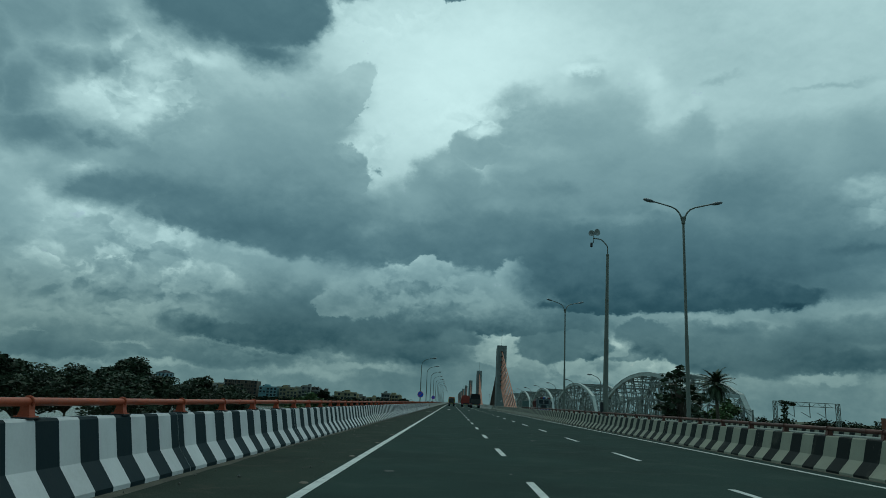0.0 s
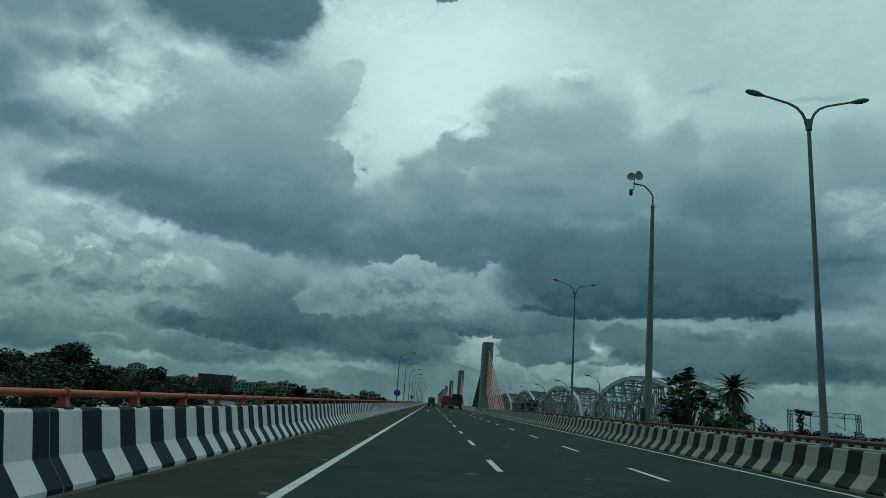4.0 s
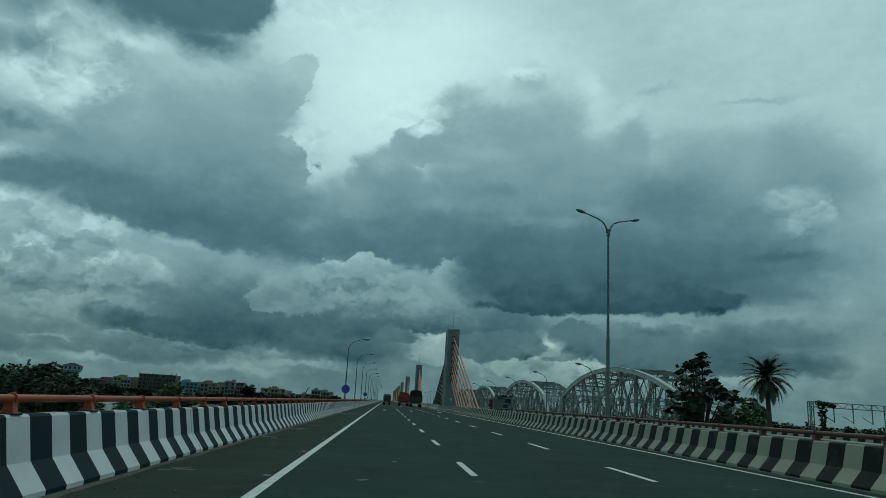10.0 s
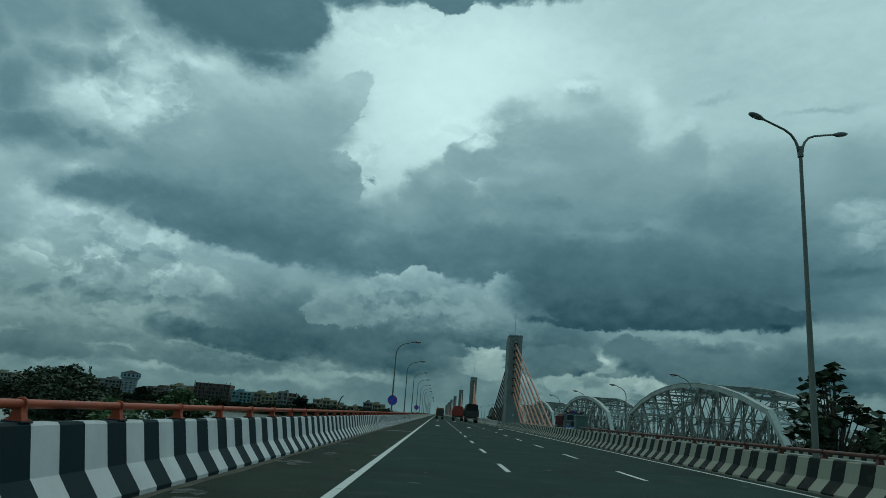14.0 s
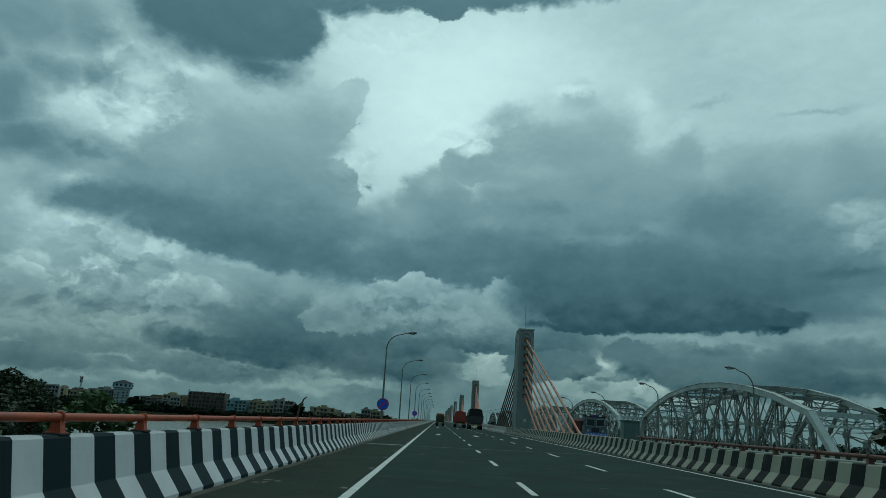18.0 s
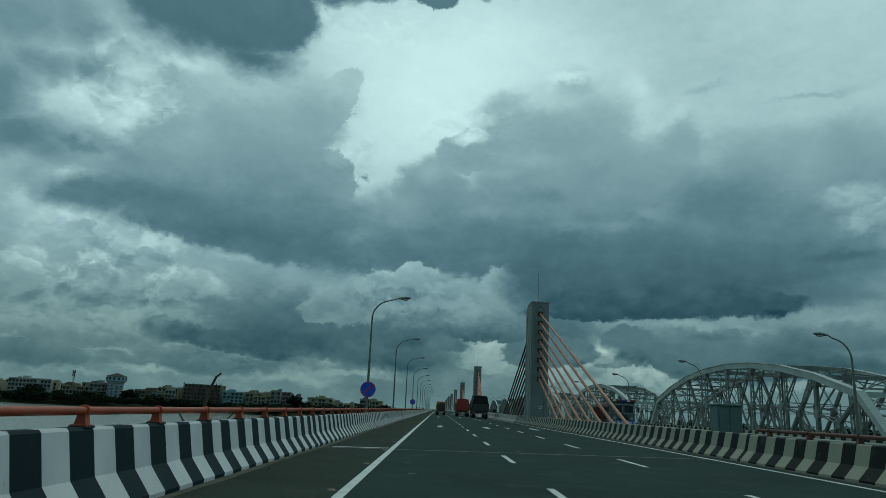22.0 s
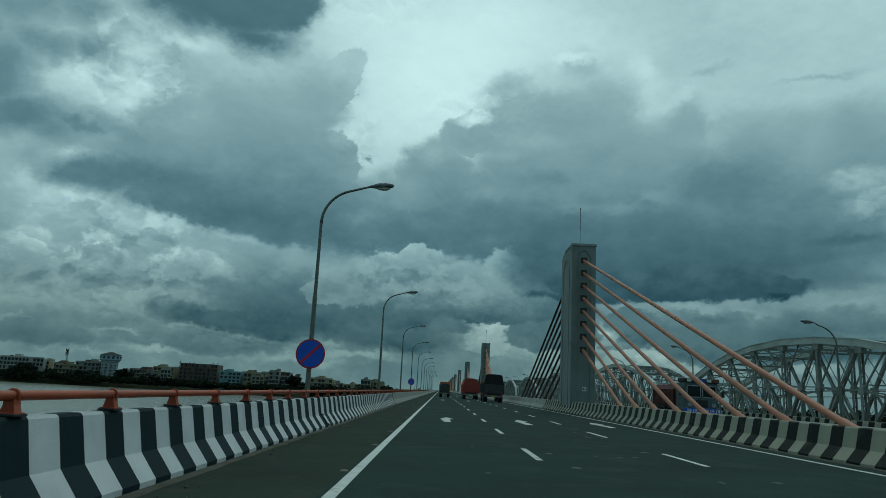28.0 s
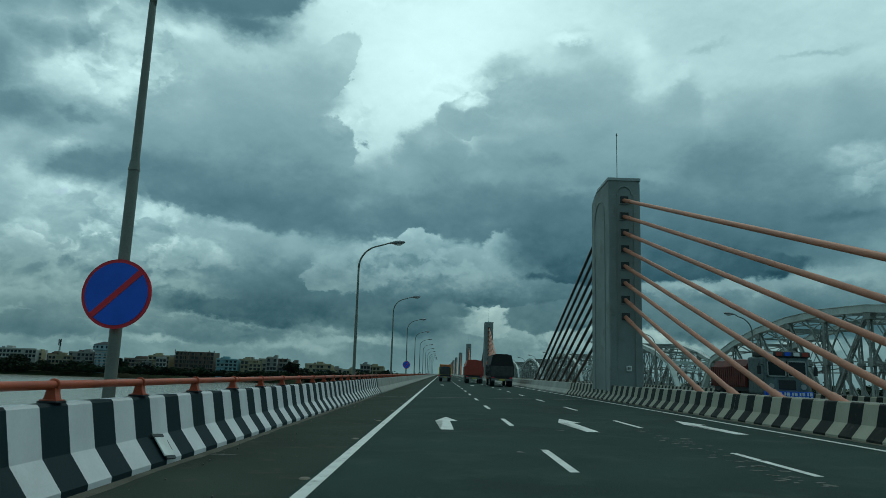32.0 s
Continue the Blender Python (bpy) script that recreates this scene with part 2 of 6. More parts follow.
KNOBBLY = [(13.8, 3.3, 9.0, 2.7, 0.30), (2.6, 4.8, 4.3, 2.3, 0.14), (-3.1, 9.4, 9.2, 3.3, 0.22), (-26.5, 8.9, 10.2, 5.1, 0.34), (-28.0, 23.1, 7.0, 5.4, 0.20), (3.4, 23.5, 7.3, 2.8, 0.14), (-9.3, 20.5, 3.5, 2.8, 0.16), (33.3, 15.7, 3.2, 2.4, 0.20), (-8.7, 32.1, 7.5, 3.0, 0.12), (-15.2, 2.7, 17.6, 1.8, 0.12)]   # where the cloud is heaped: azimuth, elevation, half sizes, relief


def sky_world():
    w = bpy.data.worlds.new("overcast_sky")
    scene.world = w
    w.use_nodes = True
    nt = w.node_tree
    nt.nodes.clear()
    N, L = nt.nodes.new, nt.links.new

    def put(sock, v):
        if hasattr(v, "is_linked"):
            L(v, sock)
        else:
            sock.default_value = v

    def m(op, a, b=0.0, c=0.0):
        n = N("ShaderNodeMath")
        n.operation = op
        put(n.inputs[0], a), put(n.inputs[1], b), put(n.inputs[2], c)
        return n.outputs[0]

    def vm(op, a, b):
        n = N("ShaderNodeVectorMath")
        n.operation = op
        put(n.inputs[0], a), put(n.inputs[1], b)
        return n.outputs["Value"] if op == "LENGTH" else n.outputs[0]

    def dot(a, b):
        n = N("ShaderNodeVectorMath")
        n.operation = "DOT_PRODUCT"
        put(n.inputs[0], a), put(n.inputs[1], b)
        return n.outputs["Value"]

    def step(v, lo, hi, kind="SMOOTHSTEP"):
        n = N("ShaderNodeMapRange")
        n.interpolation_type = kind
        put(n.inputs[0], v), put(n.inputs[1], lo), put(n.inputs[2], hi)
        return n.outputs[0]

    def mix(f, a, b):
        n = N("ShaderNodeMix")
        put(n.inputs[0], f), put(n.inputs[2], a), put(n.inputs[3], b)
        return n.outputs[0]

    def noise_tex(vec, scale, detail, rough, dist=0.0):
        n = N("ShaderNodeTexNoise")
        n.inputs["Scale"].default_value, n.inputs["Detail"].default_value = scale, detail
        n.inputs["Roughness"].default_value, n.inputs["Distortion"].default_value = rough, dist
        L(vec, n.inputs["Vector"])
        return n.outputs

    def puffs(vec, scale, detail):
        """Rounded swellings, large ones carrying small ones; 1 on their crowns."""
        n = N("ShaderNodeTexVoronoi")
        n.feature, n.normalize = "SMOOTH_F1", True
        L(vec, n.inputs["Vector"])
        for k_, v_ in (("Scale", scale), ("Detail", detail), ("Roughness", 0.5), ("Lacunarity", 2.2), ("Smoothness", 0.5)):
            n.inputs[k_].default_value = v_
        return m("SUBTRACT", 1.0, n.outputs["Distance"])

    def centred(col, ax, ay):
        return vm("MULTIPLY", vm("SUBTRACT", col, (0.5, 0.5, 0.5)), (ax, ay, 0.0))

    def away(a, e, ra, re, turn):
        """Distance from a lobe's middle, 1 on its outline."""
        d = vm("SUBTRACT", p, (a, e, 0.0))
        if not turn:
            return vm("LENGTH", vm("MULTIPLY", d, (1 / ra, 1 / re, 0.0)), (0, 0, 0))
        c, s = math.cos(radians(turn)), math.sin(radians(turn))
        along, across = dot(d, (c / ra, s / ra, 0.0)), dot(d, (-s / re, c / re, 0.0))
        return m("SQRT", m("MULTIPLY_ADD", along, along, m("MULTIPLY", across, across)))

    tc = N("ShaderNodeTexCoord").outputs["Generated"]
    sep = N("ShaderNodeSeparateXYZ")
    L(tc, sep.inputs[0])
    az = m("MULTIPLY", m("ARCTAN2", sep.outputs[0], sep.outputs[1]), 57.2958)
    el = m("MULTIPLY", m("ARCSINE", sep.outputs[2]), 57.2958)
    flat = N("ShaderNodeCombineXYZ")
    L(az, flat.inputs[0]), L(el, flat.inputs[1])
    # textures are laid out on the sphere in degrees, flattened towards the horizon
    ball = vm("MULTIPLY", tc, (57.3, 57.3, 80.0))
    mid = noise_tex(ball, 0.30, 5.0, 0.55)["Color"]
    fine = noise_tex(ball, 1.3, 6.0, 0.6)["Color"]
    p = vm("ADD", flat.outputs[0], centred(mid, 2.6, 2.0))
    p = vm("ADD", p, centred(fine, 1.1, 0.9))
    swell = vm("ADD", ball, vm("MULTIPLY", vm("SUBTRACT", mid, (0.5, 0.5, 0.5)), (2.5, 2.5, 2.5)))
    crown = puffs(swell, 0.46, 3.0)
    above = puffs(vm("ADD", swell, (0.0, 0.0, 0.45)), 0.46, 3.0)
    lit = m("SUBTRACT", crown, above)            # crowns catch the light from above
    ragged = m("SUBTRACT", crown, 0.62)
    psep = N("ShaderNodeSeparateXYZ")
    L(p, psep.inputs[0])
    rise = psep.outputs[1]
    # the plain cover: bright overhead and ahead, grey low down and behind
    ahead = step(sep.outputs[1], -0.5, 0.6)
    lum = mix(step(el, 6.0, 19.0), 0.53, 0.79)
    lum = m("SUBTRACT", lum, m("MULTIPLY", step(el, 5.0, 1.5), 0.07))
    # unseen sky behind the camera is dimmed to darken the faces turned that way
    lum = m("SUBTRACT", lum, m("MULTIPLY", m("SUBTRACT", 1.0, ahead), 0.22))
    for el_top, l_top, el_base, l_base, rim, rough, lobes in SKY:
        if el_top is None:
            for a, e, ra, re, turn, gain in lobes:
                lum = m("MULTIPLY_ADD", step(away(a, e, ra, re, turn), 1.15, 0.0), gain, lum)
            continue
        edge = m("MULTIPLY", ragged, rough * 1.6)
        cover = depth = None
        for a, e, ra, re, turn, soft in lobes:
            r = min(ra, re)
            inside = m("ADD", m("MULTIPLY_ADD", away(a, e, ra, re, turn), -r, r), edge)
            mask = step(inside, -0.35 * soft, 0.65 * soft)
            cover = mask if cover is None else m("MAXIMUM", cover, mask)
            if rim:
                depth = inside if depth is None else m("MAXIMUM", depth, inside)
        tone = N("ShaderNodeMapRange")
        L(rise, tone.inputs[0])
        for k_, v_ in ((1, el_base), (2, el_top), (3, l_base), (4, l_top)):
            tone.inputs[k_].default_value = v_
        tone = tone.outputs[0]
        if rim:
            tone = m("MULTIPLY_ADD", step(depth, 1.3, 0.0), rim, tone)
        lum = mix(cover, lum, tone)
    # relief: knobbly low down, smooth in the veils
    knob = 0.09
    for a, e, ra, re, gain in KNOBBLY:
        knob = m("MULTIPLY_ADD", step(away(a, e, ra, re, 0), 1.2, 0.2), gain, knob)
    lum = m("MULTIPLY_ADD", lit, knob, lum)
    # broken low cloud: crisp lit crowns over grey bases
    heap = noise_tex(swell, 0.26, 5.0, 0.52)["Fac"]
    under = noise_tex(vm("ADD", swell, (0.0, 0.0, 1.3)), 0.26, 4.0, 0.52)["Fac"]
    broken = m("SUBTRACT", knob, 0.09)
    lum = m("MULTIPLY_ADD", m("MULTIPLY", step(heap, 0.50, 0.56), broken), 0.40, lum)
    lum = m("MULTIPLY_ADD", m("MULTIPLY", step(under, 0.48, 0.60), broken), -0.36, lum)
    small = noise_tex(ball, 0.45, 6.0, 0.58)["Fac"]
    lum = m("MULTIPLY_ADD", m("SUBTRACT", small, 0.5), m("ADD", 0.07, m("MULTIPLY", step(el, 20.0, 8.0), 0.14)), lum)
    ramp = N("ShaderNodeValToRGB")
    ramp.color_ramp.interpolation = "CARDINAL"
    tones = [(0.0, (0.008, 0.036, 0.054)), (0.25, (0.041, 0.108, 0.138)), (0.5, (0.135, 0.256, 0.288)),
             (0.75, (0.305, 0.487, 0.508)), (1.0, (0.575, 0.830, 0.838))]
    el_ = ramp.color_ramp.elements
    el_[0].position, el_[0].color = tones[0][0], (*tones[0][1], 1)
    el_[1].position, el_[1].color = tones[4][0], (*tones[4][1], 1)
    for pos, col in tones[1:4]:
        e_ = el_.new(pos)
        e_.color = (*col, 1)
    L(lum, ramp.inputs[0])
    # a little clear sky in the thinnest gaps
    blue = N("ShaderNodeTexSky")
    blue.sky_type, blue.sun_disc = "NISHITA", False
    blue.sun_elevation, blue.sun_rotation = radians(SUN_EL), radians(SUN_AZ)
    dim = N("ShaderNodeMix")
    dim.data_type, dim.blend_type = "RGBA", "MULTIPLY"
    dim.inputs[0].default_value = 1.0
    L(blue.outputs[0], dim.inputs[6])
    dim.inputs[7].default_value = (0.08, 0.08, 0.08, 1)
    out_sky = N("ShaderNodeMix")
    out_sky.data_type = "RGBA"
    gap = m("MULTIPLY", step(small, 0.66, 0.74), step(lum, 0.55, 0.7))
    L(m("MULTIPLY", gap, 0.3), out_sky.inputs[0])
    L(ramp.outputs[0], out_sky.inputs[6]), L(dim.outputs[2], out_sky.inputs[7])
    haze = N("ShaderNodeMix")       # warmer, hazier light low down
    haze.data_type, haze.blend_type = "RGBA", "MULTIPLY"
    haze.inputs[7].default_value = (1.10, 1.0, 0.91, 1)
    L(step(el, 12.0, 3.0), haze.inputs[0]), L(out_sky.outputs[2], haze.inputs[6])
    bg = N("ShaderNodeBackground")
    L(haze.outputs[2], bg.inputs[0])
    bg.inputs[1].default_value = 1.0
    L(bg.outputs[0], N("ShaderNodeOutputWorld").inputs[0])


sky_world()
sun = new("sun", bpy.data.lights.new("sun", "SUN"))
sun.data.energy, sun.data.angle, sun.data.color = 0.4, radians(25), (1.0, 1.0, 0.86)
sun.matrix_world = look((0, 0, 50), (-math.sin(radians(SUN_AZ)) * 40, -math.cos(radians(SUN_AZ)) * 40, 50 - 40 * math.tan(radians(SUN_EL))))


# ---- materials ----
def material(name, base, rough=0.6, metal=0.0, vary=0.25, scale=1.0, bump=0.15, tint=None, spots=None, fine=30.0, coords="Object", spec=0.4, per_object=0.0):
    """Base colour broken up by noise at two scales, with a fine relief."""
    mt = bpy.data.materials.new(name)
    mt.use_nodes = True
    nt = mt.node_tree
    N, L = nt.nodes.new, nt.links.new
    b = nt.nodes["Principled BSDF"]
    b.inputs["Roughness"].default_value, b.inputs["Metallic"].default_value = rough, metal
    b.inputs["Specular IOR Level"].default_value = spec
    tc = N("ShaderNodeTexCoord").outputs[coords]
    n1, n2 = N("ShaderNodeTexNoise"), N("ShaderNodeTexNoise")
    for n, s, d in ((n1, scale, 5.0), (n2, fine * scale, 4.0)):
        n.inputs["Scale"].default_value, n.inputs["Detail"].default_value = s, d
        L(tc, n.inputs["Vector"])
    r = N("ShaderNodeValToRGB")
    lo, hi = [c * (1 - vary) for c in base], [min(1, c * (1 + vary)) for c in base]
    r.color_ramp.elements[0].color, r.color_ramp.elements[1].color = (*lo, 1), (*hi, 1)
    r.color_ramp.elements[0].position, r.color_ramp.elements[1].position = 0.3, 0.7
    L(n1.outputs["Fac"], r.inputs[0])
    col = r.outputs[0]
    grain = N("ShaderNodeMix")
    grain.data_type, grain.blend_type = "RGBA", "OVERLAY"
    grain.inputs[0].default_value = min(1.0, vary * 1.3)
    L(col, grain.inputs[6]), L(n2.outputs["Fac"], grain.inputs[7])
    col = grain.outputs[2]
    if tint:
        colour, lo_, hi_, sc = tint
        n3 = N("ShaderNodeTexNoise")
        n3.inputs["Scale"].default_value, n3.inputs["Detail"].default_value, n3.inputs["Roughness"].default_value = sc, 8.0, 0.65
        L(tc, n3.inputs["Vector"])
        mr = N("ShaderNodeMapRange")
        mr.inputs[1].default_value, mr.inputs[2].default_value = lo_, hi_
        L(n3.outputs["Fac"], mr.inputs[0])
        mx = N("ShaderNodeMix")
        mx.data_type = "RGBA"
        L(mr.outputs[0], mx.inputs[0]), L(col, mx.inputs[6])
        mx.inputs[7].default_value = (*colour, 1)
        col = mx.outputs[2]
    if per_object:
        oi = N("ShaderNodeObjectInfo")
        hv = N("ShaderNodeHueSaturation")
        mr = N("ShaderNodeMapRange")
        mr.inputs[3].default_value, mr.inputs[4].default_value = 1 - per_object, 1 + per_object
        L(oi.outputs["Random"], mr.inputs[0]), L(mr.outputs[0], hv.inputs["Value"]), L(col, hv.inputs["Color"])
        col = hv.outputs[0]
    L(col, b.inputs["Base Color"])
    rr = N("ShaderNodeMapRange")
    rr.inputs[3].default_value, rr.inputs[4].default_value = max(0.02, rough - 0.12), min(1.0, rough + 0.12)
    L(n1.outputs["Fac"], rr.inputs[0]), L(rr.outputs[0], b.inputs["Roughness"])
    if bump:
        bp = N("ShaderNodeBump")
        bp.inputs["Strength"].default_value, bp.inputs["Distance"].default_value = bump, 0.02
        L(n2.outputs["Fac"], bp.inputs["Height"]), L(bp.outputs[0], b.inputs["Normal"])
    return mt


def barrier_coat(name, colour, wear):
    """Crash-barrier paint, rubbed and dusty, with drips and grime of its own."""
    mt = material(name, colour, 0.65, 0, 0.10, 1.3, 0.07, fine=22.0, spec=0.12)
    nt = mt.node_tree
    N, L = nt.nodes.new, nt.links.new
    b = nt.nodes["Principled BSDF"]
    col = b.inputs["Base Color"].links[0].from_socket
    pos = N("ShaderNodeNewGeometry").outputs["Position"]
    drip = N("ShaderNodeVectorMath")
    drip.operation = "MULTIPLY"
    L(pos, drip.inputs[0])
    drip.inputs[1].default_value = (6.0, 6.0, 0.7)
    for vec, scale, lo, hi, gain, grime in ((pos, 1.6, 0.56, 0.78, wear, (0.22, 0.20, 0.16)), (pos, 9.0, 0.64, 0.72, wear, (0.16, 0.15, 0.13)), (drip.outputs[0], 1.0, 0.60, 0.80, wear * 0.8, (0.17, 0.16, 0.13))):
        dirt = N("ShaderNodeTexNoise")
        dirt.inputs["Scale"].default_value, dirt.inputs["Detail"].default_value, dirt.inputs["Roughness"].default_value = scale, 8.0, 0.66
        L(vec, dirt.inputs["Vector"])
        mr = N("ShaderNodeMapRange")
        mr.inputs[1].default_value, mr.inputs[2].default_value, mr.inputs[4].default_value = lo, hi, gain
        L(dirt.outputs["Fac"], mr.inputs[0])
        dm = N("ShaderNodeMix")
        dm.data_type = "RGBA"
        L(mr.outputs[0], dm.inputs[0]), L(col, dm.inputs[6])
        dm.inputs[7].default_value = (*grime, 1)
        col = dm.outputs[2]
    L(col, b.inputs["Base Color"])
    return mt


M_ASPHALT = material("asphalt", (0.028, 0.050, 0.043), 0.9, 0, 0.24, 0.35, 0.5, ((0.050, 0.072, 0.060), 0.52, 0.76, 0.9), fine=120.0, spec=0.06)
M_SHOULDER = material("dusty_asphalt", (0.038, 0.051, 0.040), 0.92, 0, 0.22, 0.5, 0.5, ((0.075, 0.07, 0.055), 0.55, 0.78, 1.4), fine=150.0, spec=0.06)
M_DUST = material("road_dust", (0.082, 0.078, 0.060), 0.95, 0, 0.35, 2.0, 0.4, fine=25.0)
M_LINE = material("road_paint_white", (0.62, 0.63, 0.60), 0.6, 0, 0.15, 3.0, 0.2, ((0.12, 0.12, 0.11), 0.58, 0.72, 5.0), fine=20.0)
M_LPALE = barrier_coat("barrier_paint_white", (0.66, 0.66, 0.67), 0.16)
M_LDARK = barrier_coat("barrier_paint_black", (0.009, 0.024, 0.030), 0.03)
M_RPALE = barrier_coat("barrier_paint_cream", (0.31, 0.305, 0.24), 0.45)
M_RDARK = barrier_coat("barrier_paint_worn_black", (0.010, 0.013, 0.012), 0.30)


M_BARE = material("bare_concrete", (0.30, 0.31, 0.28), 0.85, 0, 0.2, 0.8, 0.4, fine=30.0)
M_CONC = material("pylon_concrete", (0.225, 0.255, 0.248), 0.8, 0, 0.16, 0.5, 0.3, ((0.14, 0.14, 0.11), 0.55, 0.8, 0.7), fine=40.0)
M_CONC_CAP = material("pylon_cap_concrete", (0.34, 0.38, 0.38), 0.7, 0, 0.14, 0.8, 0.25, fine=40.0)
M_CONC_D = material("pocket_shade", (0.05, 0.055, 0.055), 0.9, 0, 0.2, 2.0, 0.2)
M_RAIL = material("rail_orange_paint", (0.42, 0.075, 0.03), 0.5, 0, 0.2, 2.0, 0.15, ((0.22, 0.06, 0.035), 0.58, 0.75, 3.0), fine=25.0)
M_RAIL_R = material("rail_rusty_red", (0.12, 0.042, 0.03), 0.6, 0, 0.3, 2.0, 0.2, ((0.08, 0.04, 0.03), 0.5, 0.7, 3.0), fine=25.0)
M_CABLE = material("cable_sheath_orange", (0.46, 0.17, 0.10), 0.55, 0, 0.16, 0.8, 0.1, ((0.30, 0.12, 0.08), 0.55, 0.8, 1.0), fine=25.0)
# the orange sheath again, darkened as its shaded underside looks
M_CABLE_SHADED = material("cable_sheath_shaded", (0.085, 0.048, 0.036), 0.6, 0, 0.2, 0.8, 0.1, ((0.05, 0.035, 0.03), 0.5, 0.8, 1.0), fine=25.0)
M_STEEL = material("galvanised_steel", (0.175, 0.19, 0.165), 0.55, 0.15, 0.18, 1.5, 0.1, ((0.20, 0.17, 0.11), 0.55, 0.8, 1.2), fine=30.0)
M_LAMP = material("lamp_housing_grey", (0.20, 0.22, 0.23), 0.45, 0.2, 0.12, 3.0, 0.05)
M_DIFF = material("lamp_glass", (0.65, 0.67, 0.66), 0.25, 0, 0.08, 4.0, 0.0)
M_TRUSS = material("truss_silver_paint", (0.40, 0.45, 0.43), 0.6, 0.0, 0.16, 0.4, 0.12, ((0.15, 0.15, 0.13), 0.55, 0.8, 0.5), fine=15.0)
# gantry grey; on inner truss members the span's inner shading is in this colour
M_TRUSS_D = material("grey_paint_truss_shade", (0.19, 0.215, 0.20), 0.65, 0.0, 0.4, 0.35, 0.12, ((0.07, 0.065, 0.05), 0.5, 0.74, 0.6), fine=15.0)
M_BLUE = material("sign_blue", (0.015, 0.11, 0.66), 0.4, 0, 0.1, 3.0, 0.02)
M_RED = material("sign_red", (0.66, 0.03, 0.05), 0.4, 0, 0.1, 3.0, 0.02)
M_LEAF = material("dark_foliage", (0.035, 0.055, 0.028), 0.65, 0, 0.5, 0.5, 0.0, fine=6.0)
M_LEAF_L = material("light_foliage", (0.075, 0.13, 0.045), 0.6, 0, 0.45, 0.8, 0.0, fine=6.0)
M_PALM = material("palm_leaf", (0.042, 0.070, 0.034), 0.55, 0, 0.4, 0.8, 0.0, fine=6.0)
M_BARK = material("bark", (0.10, 0.08, 0.06), 0.9, 0, 0.3, 2.0, 0.5, fine=12.0)
M_FAR = material("far_foliage", (0.018, 0.030, 0.017), 0.8, 0, 0.5, 0.1, 0.0, fine=6.0, spec=0.1)
M_GRASS = material("ground_grass", (0.06, 0.075, 0.035), 0.95, 0, 0.4, 0.05, 0.4, ((0.13, 0.11, 0.08), 0.52, 0.7, 0.03), fine=40.0)
M_TYRE = material("tyre_rubber", (0.02, 0.02, 0.02), 0.85, 0, 0.2, 6.0, 0.1)
M_DARK = material("dark_paint", (0.025, 0.027, 0.03), 0.5, 0, 0.25, 2.0, 0.1)
M_TARP = material("dark_tarpaulin", (0.014, 0.013, 0.013), 0.75, 0, 0.3, 2.5, 0.4, fine=8.0)
M_TRED = material("truck_red_paint", (0.32, 0.045, 0.03), 0.5, 0, 0.2, 1.5, 0.1, ((0.16, 0.05, 0.03), 0.55, 0.75, 2.0))
M_TORANGE = material("truck_orange_paint", (0.45, 0.13, 0.03), 0.5, 0, 0.2, 1.5, 0.1)
M_GREEN = material("cabinet_green_grey", (0.10, 0.16, 0.15), 0.5, 0.1, 0.15, 1.5, 0.1)
M_GLASS = material("dark_window_glass", (0.02, 0.026, 0.03), 0.12, 0, 0.2, 0.6, 0.0, spec=0.6)
M_CHROME = material("pale_metal", (0.5, 0.5, 0.5), 0.35, 0.8, 0.1, 3.0, 0.0)
M_CHROME_D = material("dull_bumper_paint", (0.16, 0.16, 0.15), 0.6, 0, 0.3, 3.0, 0.1)
M_YELLOW = material("yellow_plate", (0.50, 0.40, 0.06), 0.5, 0, 0.1, 3.0, 0.0)
M_DISH = material("dish_grey", (0.34, 0.36, 0.35), 0.5, 0, 0.15, 3.0, 0.05)
M_WHITE = material("white_paint", (0.70, 0.71, 0.69), 0.5, 0, 0.15, 2.0, 0.05)


def water_material():
    mt = bpy.data.materials.new("river_water")
    mt.use_nodes = True
    nt = mt.node_tree
    N, L = nt.nodes.new, nt.links.new
    b = nt.nodes["Principled BSDF"]
    b.inputs["Roughness"].default_value, b.inputs["IOR"].default_value = 0.22, 1.33
    pos = N("ShaderNodeNewGeometry").outputs["Position"]
    mud, chop = N("ShaderNodeTexNoise"), N("ShaderNodeTexNoise")
    mud.inputs["Scale"].default_value, mud.inputs["Detail"].default_value = 0.012, 6.0
    chop.inputs["Scale"].default_value, chop.inputs["Detail"].default_value = 0.5, 6.0
    L(pos, mud.inputs["Vector"]), L(pos, chop.inputs["Vector"])
    r = N("ShaderNodeValToRGB")
    r.color_ramp.elements[0].color, r.color_ramp.elements[1].color = (0.20, 0.19, 0.155, 1), (0.27, 0.26, 0.22, 1)
    L(mud.outputs["Fac"], r.inputs[0]), L(r.outputs[0], b.inputs["Base Color"])
    bp = N("ShaderNodeBump")
    bp.inputs["Strength"].default_value, bp.inputs["Distance"].default_value = 0.6, 0.4
    L(chop.outputs["Fac"], bp.inputs["Height"]), L(bp.outputs[0], b.inputs["Normal"])
    return mt


M_WATER = water_material()


# ---- mesh helpers ----
def part(name, bm, mat, parent=None, label=""):
    me = bpy.data.meshes.new(name)
    bm.to_mesh(me)
    bm.free()
    for mm in (mat if isinstance(mat, (list, tuple)) else (mat,)):
        me.materials.append(mm)
    ob = new(name, me)
    if parent is not None:
        ob.parent = parent
    if label:
        tagged(ob, label)
    return ob


def share(name, me, parent, m):
    """A further piece on a mesh that exists already."""
    ob = new(name, me)
    ob.parent = parent
    ob.matrix_basis = m
    return ob


